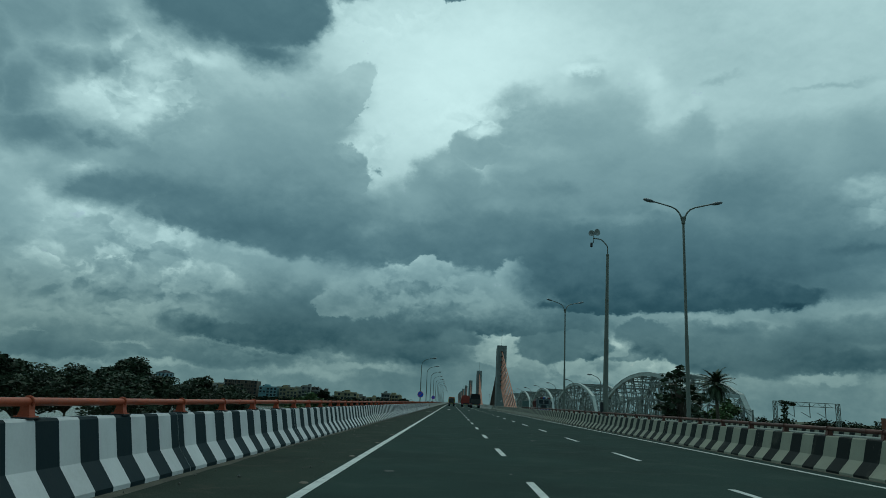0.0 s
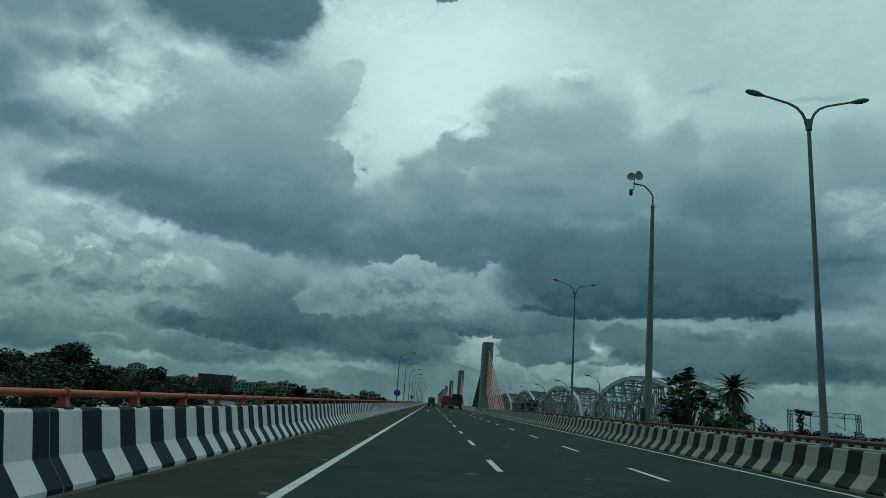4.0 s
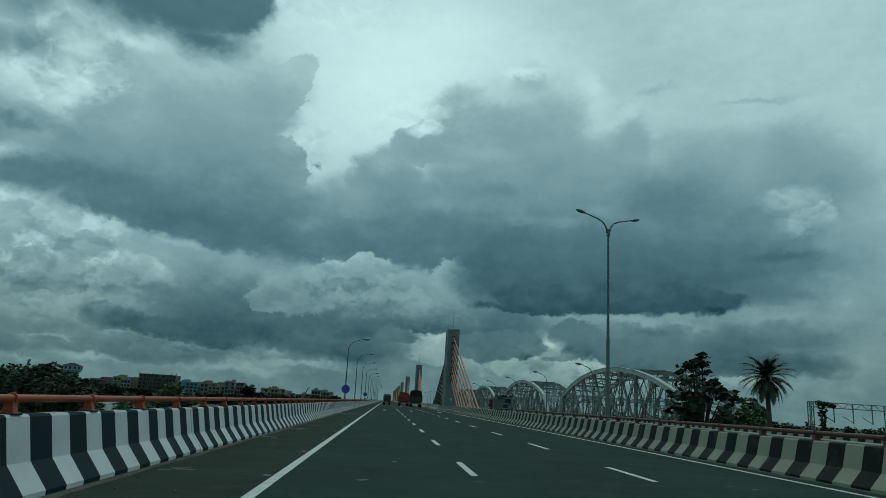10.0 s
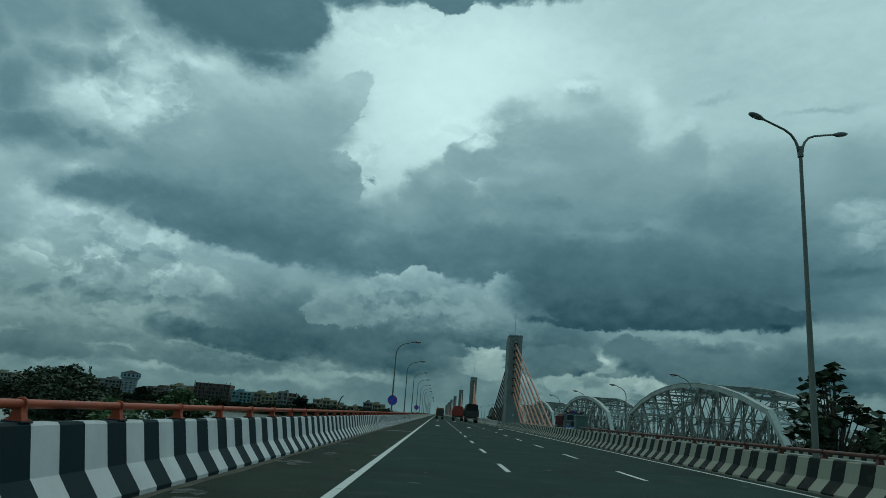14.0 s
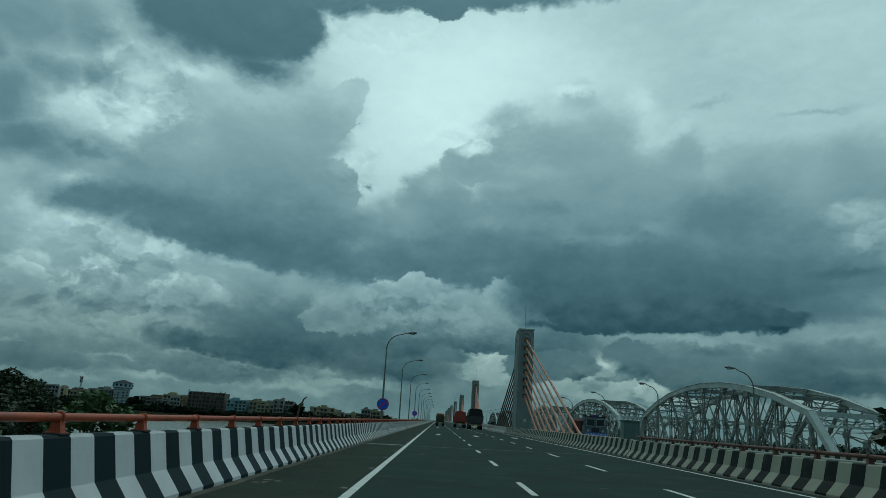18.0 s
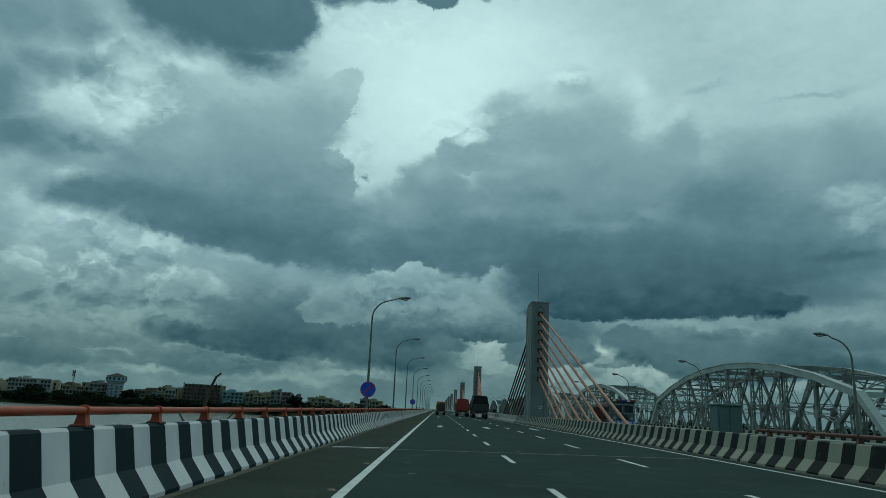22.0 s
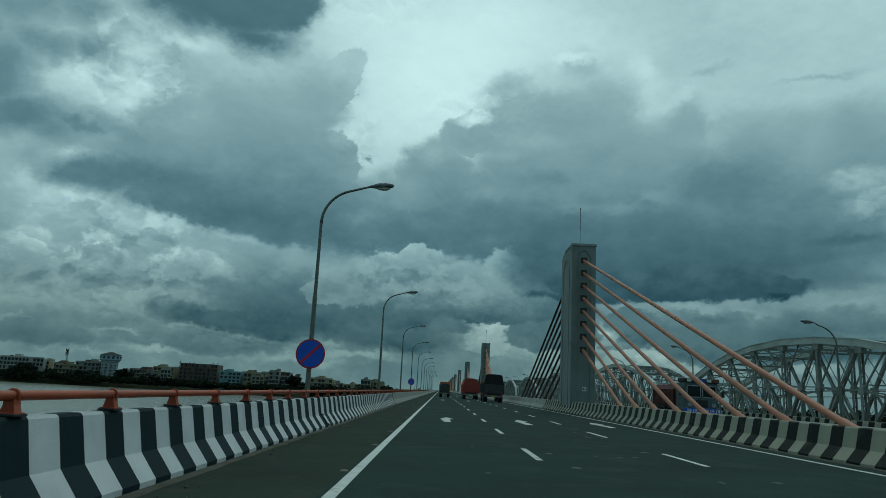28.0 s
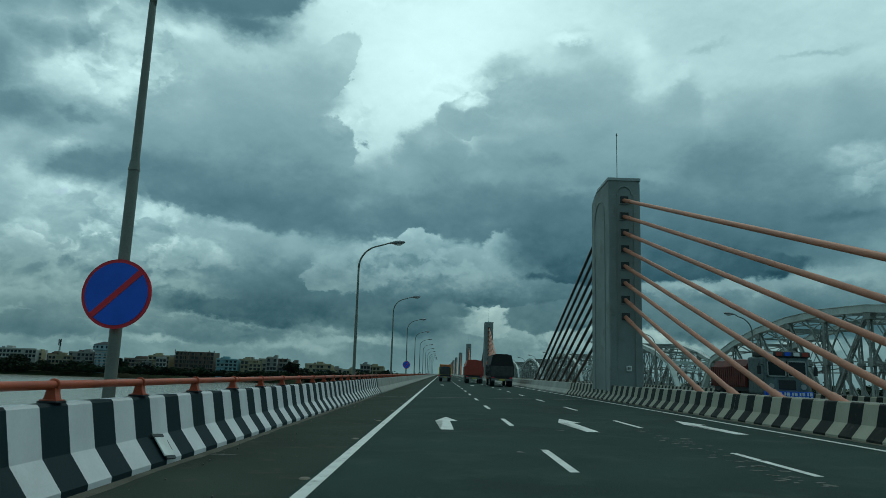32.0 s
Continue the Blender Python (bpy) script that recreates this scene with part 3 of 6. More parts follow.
def thing(name, label, category, group="", at=(0, 0, 0), kind=""):
    ob = new(name)
    ob.empty_display_size = 0.3
    ob.location = at
    return tagged(ob, label, category, group, kind)


def smooth(bm, angle=40):
    for f in bm.faces:
        f.smooth = True
    lim = radians(angle)
    for e in bm.edges:
        if len(e.link_faces) == 2 and e.calc_face_angle(0) > lim:
            e.smooth = False


def box(bm, lo, hi, bevel=0.0):
    c = [(a + b) / 2 for a, b in zip(lo, hi)]
    s = [abs(b - a) for a, b in zip(lo, hi)]
    r = bmesh.ops.create_cube(bm, size=1, matrix=Matrix.Translation(c) @ Matrix.Diagonal((*s, 1)))
    if bevel:
        ed = list({e for v in r["verts"] for e in v.link_edges})
        bmesh.ops.bevel(bm, geom=ed, offset=bevel, segments=2, affect="EDGES", profile=0.6)
    return bm


def frame_between(a, b):
    a, b = Vector(a), Vector(b)
    d = b - a
    return Matrix.Translation((a + b) / 2) @ d.to_track_quat("Z", "Y").to_matrix().to_4x4(), d.length


def beam(bm, a, b, w, h):
    """A rectangular bar from a to b: w across, h the other way."""
    m, n = frame_between(a, b)
    bmesh.ops.create_cube(bm, size=1, matrix=m @ Matrix.Diagonal((w, h, n, 1)))
    return bm


def rod(bm, a, b, r0, r1=None, seg=12, caps=True):
    m, n = frame_between(a, b)
    bmesh.ops.create_cone(bm, cap_ends=caps, segments=seg, radius1=r0, radius2=r0 if r1 is None else r1, depth=n, matrix=m)
    return bm


def tube(bm, pts, r, seg=10, r_end=None):
    """A round tube along a list of points."""
    pts = [Vector(p) for p in pts]
    rings = []
    for i, p in enumerate(pts):
        d = (pts[min(i + 1, len(pts) - 1)] - pts[max(i - 1, 0)]).normalized()
        q = d.to_track_quat("Z", "Y")
        rr = r if r_end is None else r + (r_end - r) * i / (len(pts) - 1)
        rings.append([bm.verts.new(p + q @ Vector((rr * math.cos(2 * math.pi * k / seg), rr * math.sin(2 * math.pi * k / seg), 0))) for k in range(seg)])
    for a, b in zip(rings, rings[1:]):
        for k in range(seg):
            bm.faces.new((a[k], a[(k + 1) % seg], b[(k + 1) % seg], b[k]))
    bm.faces.new(rings[0][::-1]), bm.faces.new(rings[-1])
    return bm


def prism(bm, profile, y0, y1):
    """A cross-section in x, z drawn out along y."""
    a = [bm.verts.new((x, y0, z)) for x, z in profile]
    b = [bm.verts.new((x, y1, z)) for x, z in profile]
    n = len(a)
    for k in range(n):
        bm.faces.new((a[k], a[(k + 1) % n], b[(k + 1) % n], b[k]))
    bm.faces.new(a[::-1]), bm.faces.new(b)
    bmesh.ops.recalc_face_normals(bm, faces=bm.faces)
    return bm


def sheet(bm, x0, x1, y0, y1, z, nx=1, ny=1, mat=0):
    """A flat strip that follows the deck's cross fall; z above the deck."""
    vs = [[bm.verts.new((x0 + (x1 - x0) * i / nx, y0 + (y1 - y0) * j / ny, deck(x0 + (x1 - x0) * i / nx) + z)) for i in range(nx + 1)] for j in range(ny + 1)]
    for j in range(ny):
        for i in range(nx):
            bm.faces.new((vs[j][i], vs[j][i + 1], vs[j + 1][i + 1], vs[j + 1][i])).material_index = mat
    return bm


MEDIAN = 10.25


def deck(x):
    """Height of the deck, crowned at the median."""
    return CF * x if x <= MEDIAN else CF * (2 * MEDIAN - x)


# ---- deck, road, markings ----
Y0, Y1 = -70.0, 1150.0
XL, XM, XM2, XR = -3.50, 8.95, 11.55, 22.2     # feet of the four barriers
bm = bmesh.new()
prism(bm, [(XL - 0.75, deck(XL - 0.75) - 0.02), (MEDIAN, deck(MEDIAN) - 0.02), (XR + 0.75, deck(XR + 0.75) - 0.02), (XR + 0.75, -0.5), (XR - 5, -1.0), (XR - 7, -3.4),
           (XL + 7, -3.4), (XL + 5, -1.0), (XL - 0.75, -0.5)], Y0, Y1)
tagged(part("bridge_deck", bm, M_BARE), "grey concrete box-girder deck of the road bridge", "bridge deck", kind="structure")
road = tagged(part("road", sheet(bmesh.new(), -1.42, XM + 0.02, Y0, Y1, 0, 4, 60), M_ASPHALT), "dark asphalt carriageway with three lanes", "road", kind="structure")
tagged(part("road_shoulder", sheet(bmesh.new(), XL - 0.02, -1.42, Y0, Y1, 0.0, 2, 60), M_SHOULDER), "dusty asphalt hard shoulder beside the barrier", "road shoulder", kind="structure")
tagged(part("road_opposite", sheet(bmesh.new(), XM2 - 0.02, XR + 0.02, Y0, Y1, 0, 4, 60), M_ASPHALT), "dark asphalt carriageway beyond the median", "road", kind="structure")

marks = thing("road_markings", "white painted lines and lane arrows on dark asphalt", "road marking", kind="structure")
part("edge_line", sheet(bmesh.new(), -1.36, -1.20, Y0, Y1, 0.004, 1, 60), M_LINE, marks)
part("edge_line", sheet(bmesh.new(), 8.32, 8.46, Y0, Y1, 0.004, 1, 60), M_LINE, marks)
part("edge_line", sheet(bmesh.new(), XM2 + 0.5, XM2 + 0.64, Y0, Y1, 0.004, 1, 60), M_LINE, marks)
for xc in (1.98, 5.25, 15.0, 18.4):
    me = None
    for k in range(-6, 90):
        y = 8.82 + 8.13 * k
        if me is None:
            bm = bmesh.new()
            sheet(bm, xc - 0.065, xc + 0.065, 0, 2.7, 0.004)
            ob = part("dash", bm, M_LINE, marks)
            ob.location, me = (0, y, 0), ob.data
        else:
            share("dash", me, marks, Matrix.Translation((0, y, 0)))


def arrow(xc, y):
    bm = bmesh.new()
    w, hw, n, h = 0.10, 0.31, 4.6, 1.7
    pts = [(-w * 1.5, 0), (w * 1.5, 0), (w, n - h), (hw, n - h), (0, n), (-hw, n - h), (-w, n - h)]
    vs = [bm.verts.new((xc + a, y + b, deck(xc + a) + 0.005)) for a, b in pts]
    bm.faces.new(vs)
    bmesh.ops.triangulate(bm, faces=bm.faces)
    return part("lane_arrow", bm, M_LINE, marks)


for ya in (113.0, 171.0, 228.0):
    for xc in (0.33, 3.70, 7.15):
        arrow(xc, ya)
# the white cross mark by the shoulder
part("cross_mark", sheet(bmesh.new(), -3.15, -1.42, 86.35, 86.58, 0.004), M_LINE, marks)
# expansion joints
for yj in (85.9, 134.0, 245.0):
    tagged(part("expansion_joint", sheet(bmesh.new(), XL, XM, yj, yj + 0.16, 0.003), M_DARK), "dark rubber expansion joint across the road", "expansion joint", kind="structure")


# ---- crash barriers ----
def profile_at(x, side, h):
    """New Jersey profile, foot at x, leaning away to side (-1: left)."""
    z, k = deck(x) - 0.02, h / 0.93
    pts = [(0, 0), (0, 0.09 * k), (0.23, 0.40 * k), (0.33, 0.90 * k), (0.36, 0.93 * k), (0.50, 0.93 * k), (0.53, 0.90 * k), (0.53, 0)]
    return [(x + side * a, z + b) for a, b in pts]


# where the dark blocks begin along the two striped barriers: block number and y, even between
LEFT_BLOCKS = ((-40, -32.6), (0, 7.40), (4, 10.96), (10, 17.09), (17, 24.40), (27, 33.55), (35, 41.64), (40, 46.23), (50, 56.72), (59, 66.08), (70, 77.27), (84, 91.56), (94, 100.81), (150, 158.5))
RIGHT_BLOCKS = ((0, -30.35), (112, 85.21), (160, 134.74), (400, 382.4))


def along(blocks, n):
    for (n0, y0), (n1, y1) in zip(blocks, blocks[1:]):
        if n <= n1:
            return y0 + (y1 - y0) * (n - n0) / (n1 - n0)
    return 1e6


def barrier(name, x, side, h, y0, y1, mats, label, step=8.25, blocks=None):
    root = thing(name, label, "crash barrier", kind="structure")
    edges = []
    if blocks:
        n = blocks[0][0]
        while n < blocks[-1][0]:
            edges.append((along(blocks, n) + random.uniform(-0.012, 0.012), 1))
            edges.append((along(blocks, n + 0.5) + random.uniform(-0.012, 0.012), 0))
            n += 1
    y = y0
    while y < y1 - 0.01:
        ye = min(y + step, y1)
        bm = bmesh.new()
        dx = random.uniform(-0.008, 0.008)
        profile = [(a + dx, b) for a, b in profile_at(x, side, h)]
        inner = [(e, d) for e, d in edges if y + 0.03 < e < ye - 0.03]
        before = [d for e, d in edges if e <= y + 0.03]
        cuts = [(y + 0.002, before[-1] if before else 0)] + inner + [(ye - 0.002, 0)]
        rings = []
        for e, d in cuts:
            lean = 0 if e in (cuts[0][0], cuts[-1][0]) else random.uniform(-0.012, 0.012)
            rings.append([bm.verts.new((px, e + lean * (pz - 0.4), pz)) for px, pz in profile])
        n = len(profile)
        for (a, b, (e, d)) in zip(rings, rings[1:], cuts):
            for k in range(n):
                bm.faces.new((a[k], a[(k + 1) % n], b[(k + 1) % n], b[k])).material_index = d if blocks else 0
        bm.faces.new(rings[0][::-1]), bm.faces.new(rings[-1])
        bmesh.ops.recalc_face_normals(bm, faces=bm.faces)
        part("barrier_section", bm, mats, root)
        y = ye
    return root


LEFT, RIGHT, BARE = (M_LPALE, M_LDARK), (M_RPALE, M_RDARK), (M_BARE, M_BARE)
barrier("barrier_left", XL, -1, 0.925, -30, 86.0, LEFT, "black and white striped concrete crash barrier", 8.25, LEFT_BLOCKS)
barrier("barrier_left_mid", XL - 0.03, -1, 0.915, 86.06, 139.3, LEFT, "black and white striped concrete crash barrier", 8.25, LEFT_BLOCKS)
barrier("barrier_left_far", XL, -1, 0.925, 139.3, 1150, BARE, "plain grey concrete crash barrier", 40)
barrier("barrier_median", XM, 1, 0.80, -30, 85.4, RIGHT, "weathered black and cream striped crash barrier", 8.25, RIGHT_BLOCKS)
barrier("barrier_median_mid", XM + 0.14, 1, 0.82, 85.5, 146, RIGHT, "weathered black and cream striped crash barrier", 8.25, RIGHT_BLOCKS)
barrier("barrier_median_far", XM + 0.14, 1, 0.82, 146, 1150, BARE, "plain grey concrete crash barrier", 40)
barrier("barrier_opposite", XM2, -1, 0.80, -30, 330, BARE, "plain grey concrete crash barrier", 30)
barrier("barrier_opposite_far", XM2, -1, 0.80, 330, 1150, BARE, "plain grey concrete crash barrier", 40)
barrier("barrier_right", XR, 1, 0.925, -30, 330, RIGHT, "weathered black and cream striped crash barrier", 30, RIGHT_BLOCKS)
barrier("barrier_right_far", XR, 1, 0.925, 330, 1150, BARE, "plain grey concrete crash barrier", 40)


# where the rail brackets stand: number and y, even between
LEFT_BRACKETS = ((-9, -11.1), (0, 7.38), (5, 17.92), (9, 26.0), (14, 35.21), (20, 47.73), (29, 66.50), (35, 78.74), (41, 90.87), (47, 102.18), (160, 335.0))
MEDIAN_BRACKETS = ((-9, -10.67), (60, 131.7))


def pipe_rail(name, x, z, y0, y1, blocks, mat, zfoot, label):
    root = thing(name, label, "railing", kind="structure")
    y = y0
    while y < y1:
        ye = min(y + 12.38, y1)
        bm = bmesh.new()
        rod(bm, (x, y, z), (x, ye, z), 0.047, seg=14)
        rod(bm, (x, ye - 0.09, z), (x, ye + 0.09, z), 0.053, seg=14)
        smooth(bm)
        part("pipe", bm, mat, root)
        y = ye
    bm = bmesh.new()
    box(bm, (-0.09, -0.085, zfoot), (0.09, 0.085, zfoot + 0.022), 0.004)
    prism(bm, [(-0.07, zfoot + 0.02), (0.07, zfoot + 0.02), (0.05, zfoot + 0.09), (0.045, z - 0.03), (-0.045, z - 0.03), (-0.05, zfoot + 0.09)], -0.052, 0.052)
    tube(bm, [(0.056 * math.cos(a), 0.0, z + 0.056 * math.sin(a)) for a in [i * math.pi / 8 for i in range(-2, 11)]], 0.016, 6)
    me, pad = None, None
    for n in range(blocks[0][0], blocks[-1][0]):
        yb = along(blocks, n)
        if not y0 < yb < y1:
            continue
        if me is None:
            ob = part("bracket", bm, mat, root)
            me = ob.data
            ob.location = (x, yb, 0)
            pm = bmesh.new()
            box(pm, (-0.10, -0.105, zfoot - 0.012), (0.10, 0.105, zfoot + 0.010), 0.005)
            pad_ob = part("foot_plate", pm, M_DARK, ob, "dark foot plate")
            pad = pad_ob.data
        else:
            ob = share("bracket", me, root, Matrix.Translation((x, yb, 0)))
            share("foot_plate", pad, ob, Matrix.Identity(4))
    return root


pipe_rail("railing_left", -3.93, 1.015, -10, 86.0, LEFT_BRACKETS, M_RAIL, 0.845, "orange painted steel pipe railing on the barrier top")
pipe_rail("railing_left_far", -3.93, 1.015, 86.0, 330, LEFT_BRACKETS, M_RAIL, 0.845, "orange painted steel pipe railing on the barrier top")
pipe_rail("railing_median", 9.40, 1.10, -10, 84.9, MEDIAN_BRACKETS, M_RAIL_R, 0.935, "rusty dark red pipe railing on the median barrier")


# ---- pylons and stay cables ----
def pylon(yf):
    root = thing("pylon", "grey concrete bridge pylon with eight cable pockets and a thin mast", "pylon", "pylons on the median", (0, yf, 0))
    x0, x1, dpt, top = 9.36, 11.16, 4.3, 12.70
    xc = (x0 + x1) / 2
    # side outline: a gently arched top
    bm = bmesh.new()
    side = [(0, -0.1), (dpt, -0.1), (dpt, top - 0.55)] + [(dpt - dpt * i / 10, top - 0.55 + 0.55 * math.sin(math.pi / 2 * min(1, i / 4))) for i in range(1, 11)]
    a = [bm.verts.new((x0, y, z)) for y, z in side]
    b = [bm.verts.new((x1, y, z)) for y, z in side]
    n = len(a)
    for k in range(n):
        bm.faces.new((a[k], a[(k + 1) % n], b[(k + 1) % n], b[k]))
    bm.faces.new(a[::-1]), bm.faces.new(b)
    bmesh.ops.recalc_face_normals(bm, faces=bm.faces)
    part("shaft", bm, M_CONC, root)
    # raised ribs beside the cable strip and on the flank
    for xs in (x0 + 0.02, x1 - 0.40):
        bm = bmesh.new()
        box(bm, (xs, -0.07, 0.1), (xs + 0.38, 0.02, top - 1.0), 0.02)
        part("rib", bm, M_CONC, root)
    bm = bmesh.new()
    tube(bm, [(xc + 0.42 * math.cos(t_), -0.02, top - 1.0 + 0.5 * math.sin(t_)) for t_ in [i * math.pi / 12 for i in range(13)]], 0.045, 6)
    part("arch_moulding", bm, M_CONC, root)
    for xs, s in ((x0, -1), (x1, 1)):
        bm = bmesh.new()
        tube(bm, [(xs, 0.9, 0.2), (xs, 0.9, top - 2.2)] + [(xs, 2.15 - 1.25 * math.cos(t_), top - 2.2 + 1.25 * math.sin(t_)) for t_ in [i * math.pi / 12 for i in range(1, 12)]] + [(xs, 3.4, top - 2.2), (xs, 3.4, 0.2)], 0.05, 6)
        part("flank_moulding", bm, M_CONC, root)
    bm = bmesh.new()
    box(bm, (x0 - 0.05, -0.06, top - 0.16), (x1 + 0.05, dpt * 0.62, top + 0.02), 0.03)
    part("cap", bm, M_CONC_CAP, root, "pale weathered cap slab")
    for i in range(8):
        z = 4.72 + 0.955 * i
        for yy in (-0.02, dpt - 0.04):
            # flat dark plate: the recess's shade is put into its colour
            bm = bmesh.new()
            box(bm, (xc - 0.24, yy, z - 0.20), (xc + 0.24, yy + 0.06, z + 0.22))
            part("pocket", bm, M_CONC_D, root)
            bm = bmesh.new()
            for c0, c1 in (((xc - 0.29, yy - 0.02, z + 0.22), (xc + 0.29, yy + 0.08, z + 0.27)), ((xc - 0.29, yy - 0.02, z - 0.25), (xc + 0.29, yy + 0.08, z - 0.20)),
                           ((xc - 0.29, yy - 0.02, z - 0.2), (xc - 0.24, yy + 0.08, z + 0.22)), ((xc + 0.24, yy - 0.02, z - 0.2), (xc + 0.29, yy + 0.08, z + 0.22))):
                box(bm, c0, c1)
            part("pocket_frame", bm, M_CONC, root)
        for s, ya, yfoot in ((-1, 0.05, -11.9 - 3.13 * i), (1, dpt - 0.05, dpt + 11.9 + 3.13 * i)):
            zt, zb = z, 0.45
            p0, p1 = Vector((xc, ya, zt)), Vector((xc, yfoot, zb))
            d = (p1 - p0).normalized()
            # cables beyond the pylon carry their underside's shade in the sheath colour
            sheath = M_CABLE if s < 0 else M_CABLE_SHADED
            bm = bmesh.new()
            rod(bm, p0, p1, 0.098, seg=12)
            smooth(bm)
            cable = part("stay_cable", bm, sheath, root, "" if s < 0 else "stay cable darkened by painted shade")
            bm = bmesh.new()
            q = p0 + d * 1.35
            rod(bm, q - d * 0.1, q + d * 0.1, 0.125, seg=12)
            smooth(bm)
            part("collar", bm, sheath, cable)
            bm = bmesh.new()
            rod(bm, p0, q, 0.112, seg=12)
            smooth(bm)
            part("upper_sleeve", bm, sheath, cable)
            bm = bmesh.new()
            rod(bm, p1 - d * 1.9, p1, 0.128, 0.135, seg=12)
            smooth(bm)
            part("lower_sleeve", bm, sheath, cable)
    bm = bmesh.new()
    rod(bm, (xc - 0.05, 1.3, top - 0.05), (xc - 0.05, 1.3, top + 0.22), 0.07, seg=8)
    rod(bm, (xc - 0.05, 1.3, top), (xc - 0.05, 1.3, top + 3.1), 0.022, seg=8)
    rod(bm, (xc - 0.05, 1.3, top + 3.05), (xc - 0.05, 1.3, top + 3.2), 0.06, 0.02, seg=8)
    part("mast", bm, M_STEEL, root, "thin lightning mast")
    bm = bmesh.new()
    box(bm, (xc - 0.02, -0.11, 1.75), (xc + 0.26, -0.07, 2.05))
    part("number_plate", bm, M_WHITE, root, "small pale plate")
    bm = bmesh.new()
    for u in (0.03, 0.13):
        box(bm, (xc + u, -0.125, 1.82), (xc + u + 0.05, -0.105, 1.98))
    part("plate_bar", bm, M_DARK, root)
    return root


PYLON_Y = 134.2
first_pylon = pylon(PYLON_Y)
for k in range(1, 8):
    copy_thing(first_pylon, Matrix.Translation((0, PYLON_Y + 110.0 * k, 0)))


# ---- street lamps ----
def cobra_head(bm, p, d, s=1.0):
    """A flat lamp head whose neck is at p, pointing along d."""
    m = Matrix.Translation(p) @ Vector(d).to_track_quat("Z", "Y").to_matrix().to_4x4()
    rings = []
    for u, w, h in ((0, 0.05, 0.05), (0.12, 0.09, 0.07), (0.3, 0.16, 0.11), (0.55, 0.17, 0.11), (0.75, 0.12, 0.07), (0.82, 0.03, 0.02)):
        rings.append([bm.verts.new(m @ Vector((s * w * math.cos(2 * math.pi * k / 12), s * h * math.sin(2 * math.pi * k / 12), s * u))) for k in range(12)])
    for a, b in zip(rings, rings[1:]):
        for k in range(12):
            bm.faces.new((a[k], a[(k + 1) % 12], b[(k + 1) % 12], b[k]))
    bm.faces.new(rings[0][::-1]), bm.faces.new(rings[-1])
    smooth(bm)


def single_lamp(at, side, height, reach, label, group, lean=0.0):
    root = thing("street_lamp", label, "street lamp", group, at)
    root.rotation_euler = (0, radians(lean), 0)
    r = 1.15
    bm = bmesh.new()
    rod(bm, (0, 0, -0.4), (0, 0, 3.6), 0.082, 0.072, 12)
    rod(bm, (0, 0, 3.6), (0, 0, height - r), 0.060, 0.050, 12)
    rod(bm, (0, 0, 3.55), (0, 0, 3.68), 0.080, 0.066, 12)
    box(bm, (-0.17, -0.17, -0.42), (0.17, 0.17, -0.38))
    smooth(bm)
    part("pole", bm, M_STEEL, root)
    bm = bmesh.new()
    pts = [(0, 0, height - r - 0.05)] + [(side * r * (1 - math.cos(a)), 0, height - r + r * math.sin(a)) for a in [radians(8 * i) for i in range(1, 11)]]
    pts.append((side * (reach - 0.45), 0, height + 0.16))
    tube(bm, pts, 0.05, 10, 0.036)
    smooth(bm, 60)
    part("arm", bm, M_STEEL, root)
    bm = bmesh.new()
    cobra_head(bm, Vector(pts[-1]), (side, 0, 0.08), 0.95)
    head = part("lamp_head", bm, M_LAMP, root)
    bm = bmesh.new()
    m = Matrix.Translation((pts[-1][0] + side * 0.42, 0, pts[-1][2] - 0.06)) @ Matrix.Diagonal((0.22, 0.11, 0.06, 1))
    bmesh.ops.create_uvsphere(bm, u_segments=12, v_segments=8, radius=1, matrix=m)
    smooth(bm)
    part("lens", bm, M_DIFF, head)
    return root


left_lamp = single_lamp((-4.19, 106.0, 0.35), 1, 7.24, 2.0, "tall grey curved street lamp behind the striped barrier", "lamps along the left barrier", -0.6)
for k in range(1, 14):
    copy_thing(left_lamp, Matrix.Translation((-4.19, 106.0 + 24.8 * k, 0.35)) @ pose(0, 0, 0, 0, random.uniform(-0.8, 0.4), 0))
right_lamp = single_lamp((22.75, 102.0, 0.1), -1, 6.05, 1.7, "grey curved street lamp along the opposite carriageway", "lamps along the right barrier")
for k in range(1, 14):
    copy_thing(right_lamp, Matrix.Translation((22.75, 101.0 + 22.6 * k, 0.1)))


def double_lamp(at):
    root = thing("double_street_lamp", "tall grey two-armed street lamp standing on the median", "street lamp", "two-armed lamps on the median", at)
    h = 9.55
    bm = bmesh.new()
    rod(bm, (0, 0, -0.2), (0, 0, 4.4), 0.094, 0.078, 12)
    rod(bm, (0, 0, 4.4), (0, 0, h), 0.068, 0.05, 12)
    rod(bm, (0, 0, h - 0.2), (0, 0, h + 0.12), 0.085, 0.085, 12)
    smooth(bm)
    part("pole", bm, M_STEEL, root)
    for s in (-1, 1):
        bm = bmesh.new()
        pts = [(s * 0.06, 0, h - 0.05), (s * 0.09, 0, h + 0.12), (s * 0.17, 0, h + 0.30), (s * 0.32, 0, h + 0.47), (s * 0.55, 0, h + 0.58), (s * 1.25, 0, h + 0.76)]
        tube(bm, pts, 0.045, 8, 0.03)
        smooth(bm, 60)
        arm = part("arm", bm, M_STEEL, root)
        bm = bmesh.new()
        cobra_head(bm, Vector(pts[-1]), (s, 0, 0.22), 0.66)
        part("lamp_head", bm, M_LAMP, arm)
    return root


lamp_a = double_lamp((10.62, 29.05, 0.19))
copy_thing(lamp_a, Matrix.Translation((10.40, 59.6, 0.19)) @ pose(0, 0, 0, 0, 0, 15))
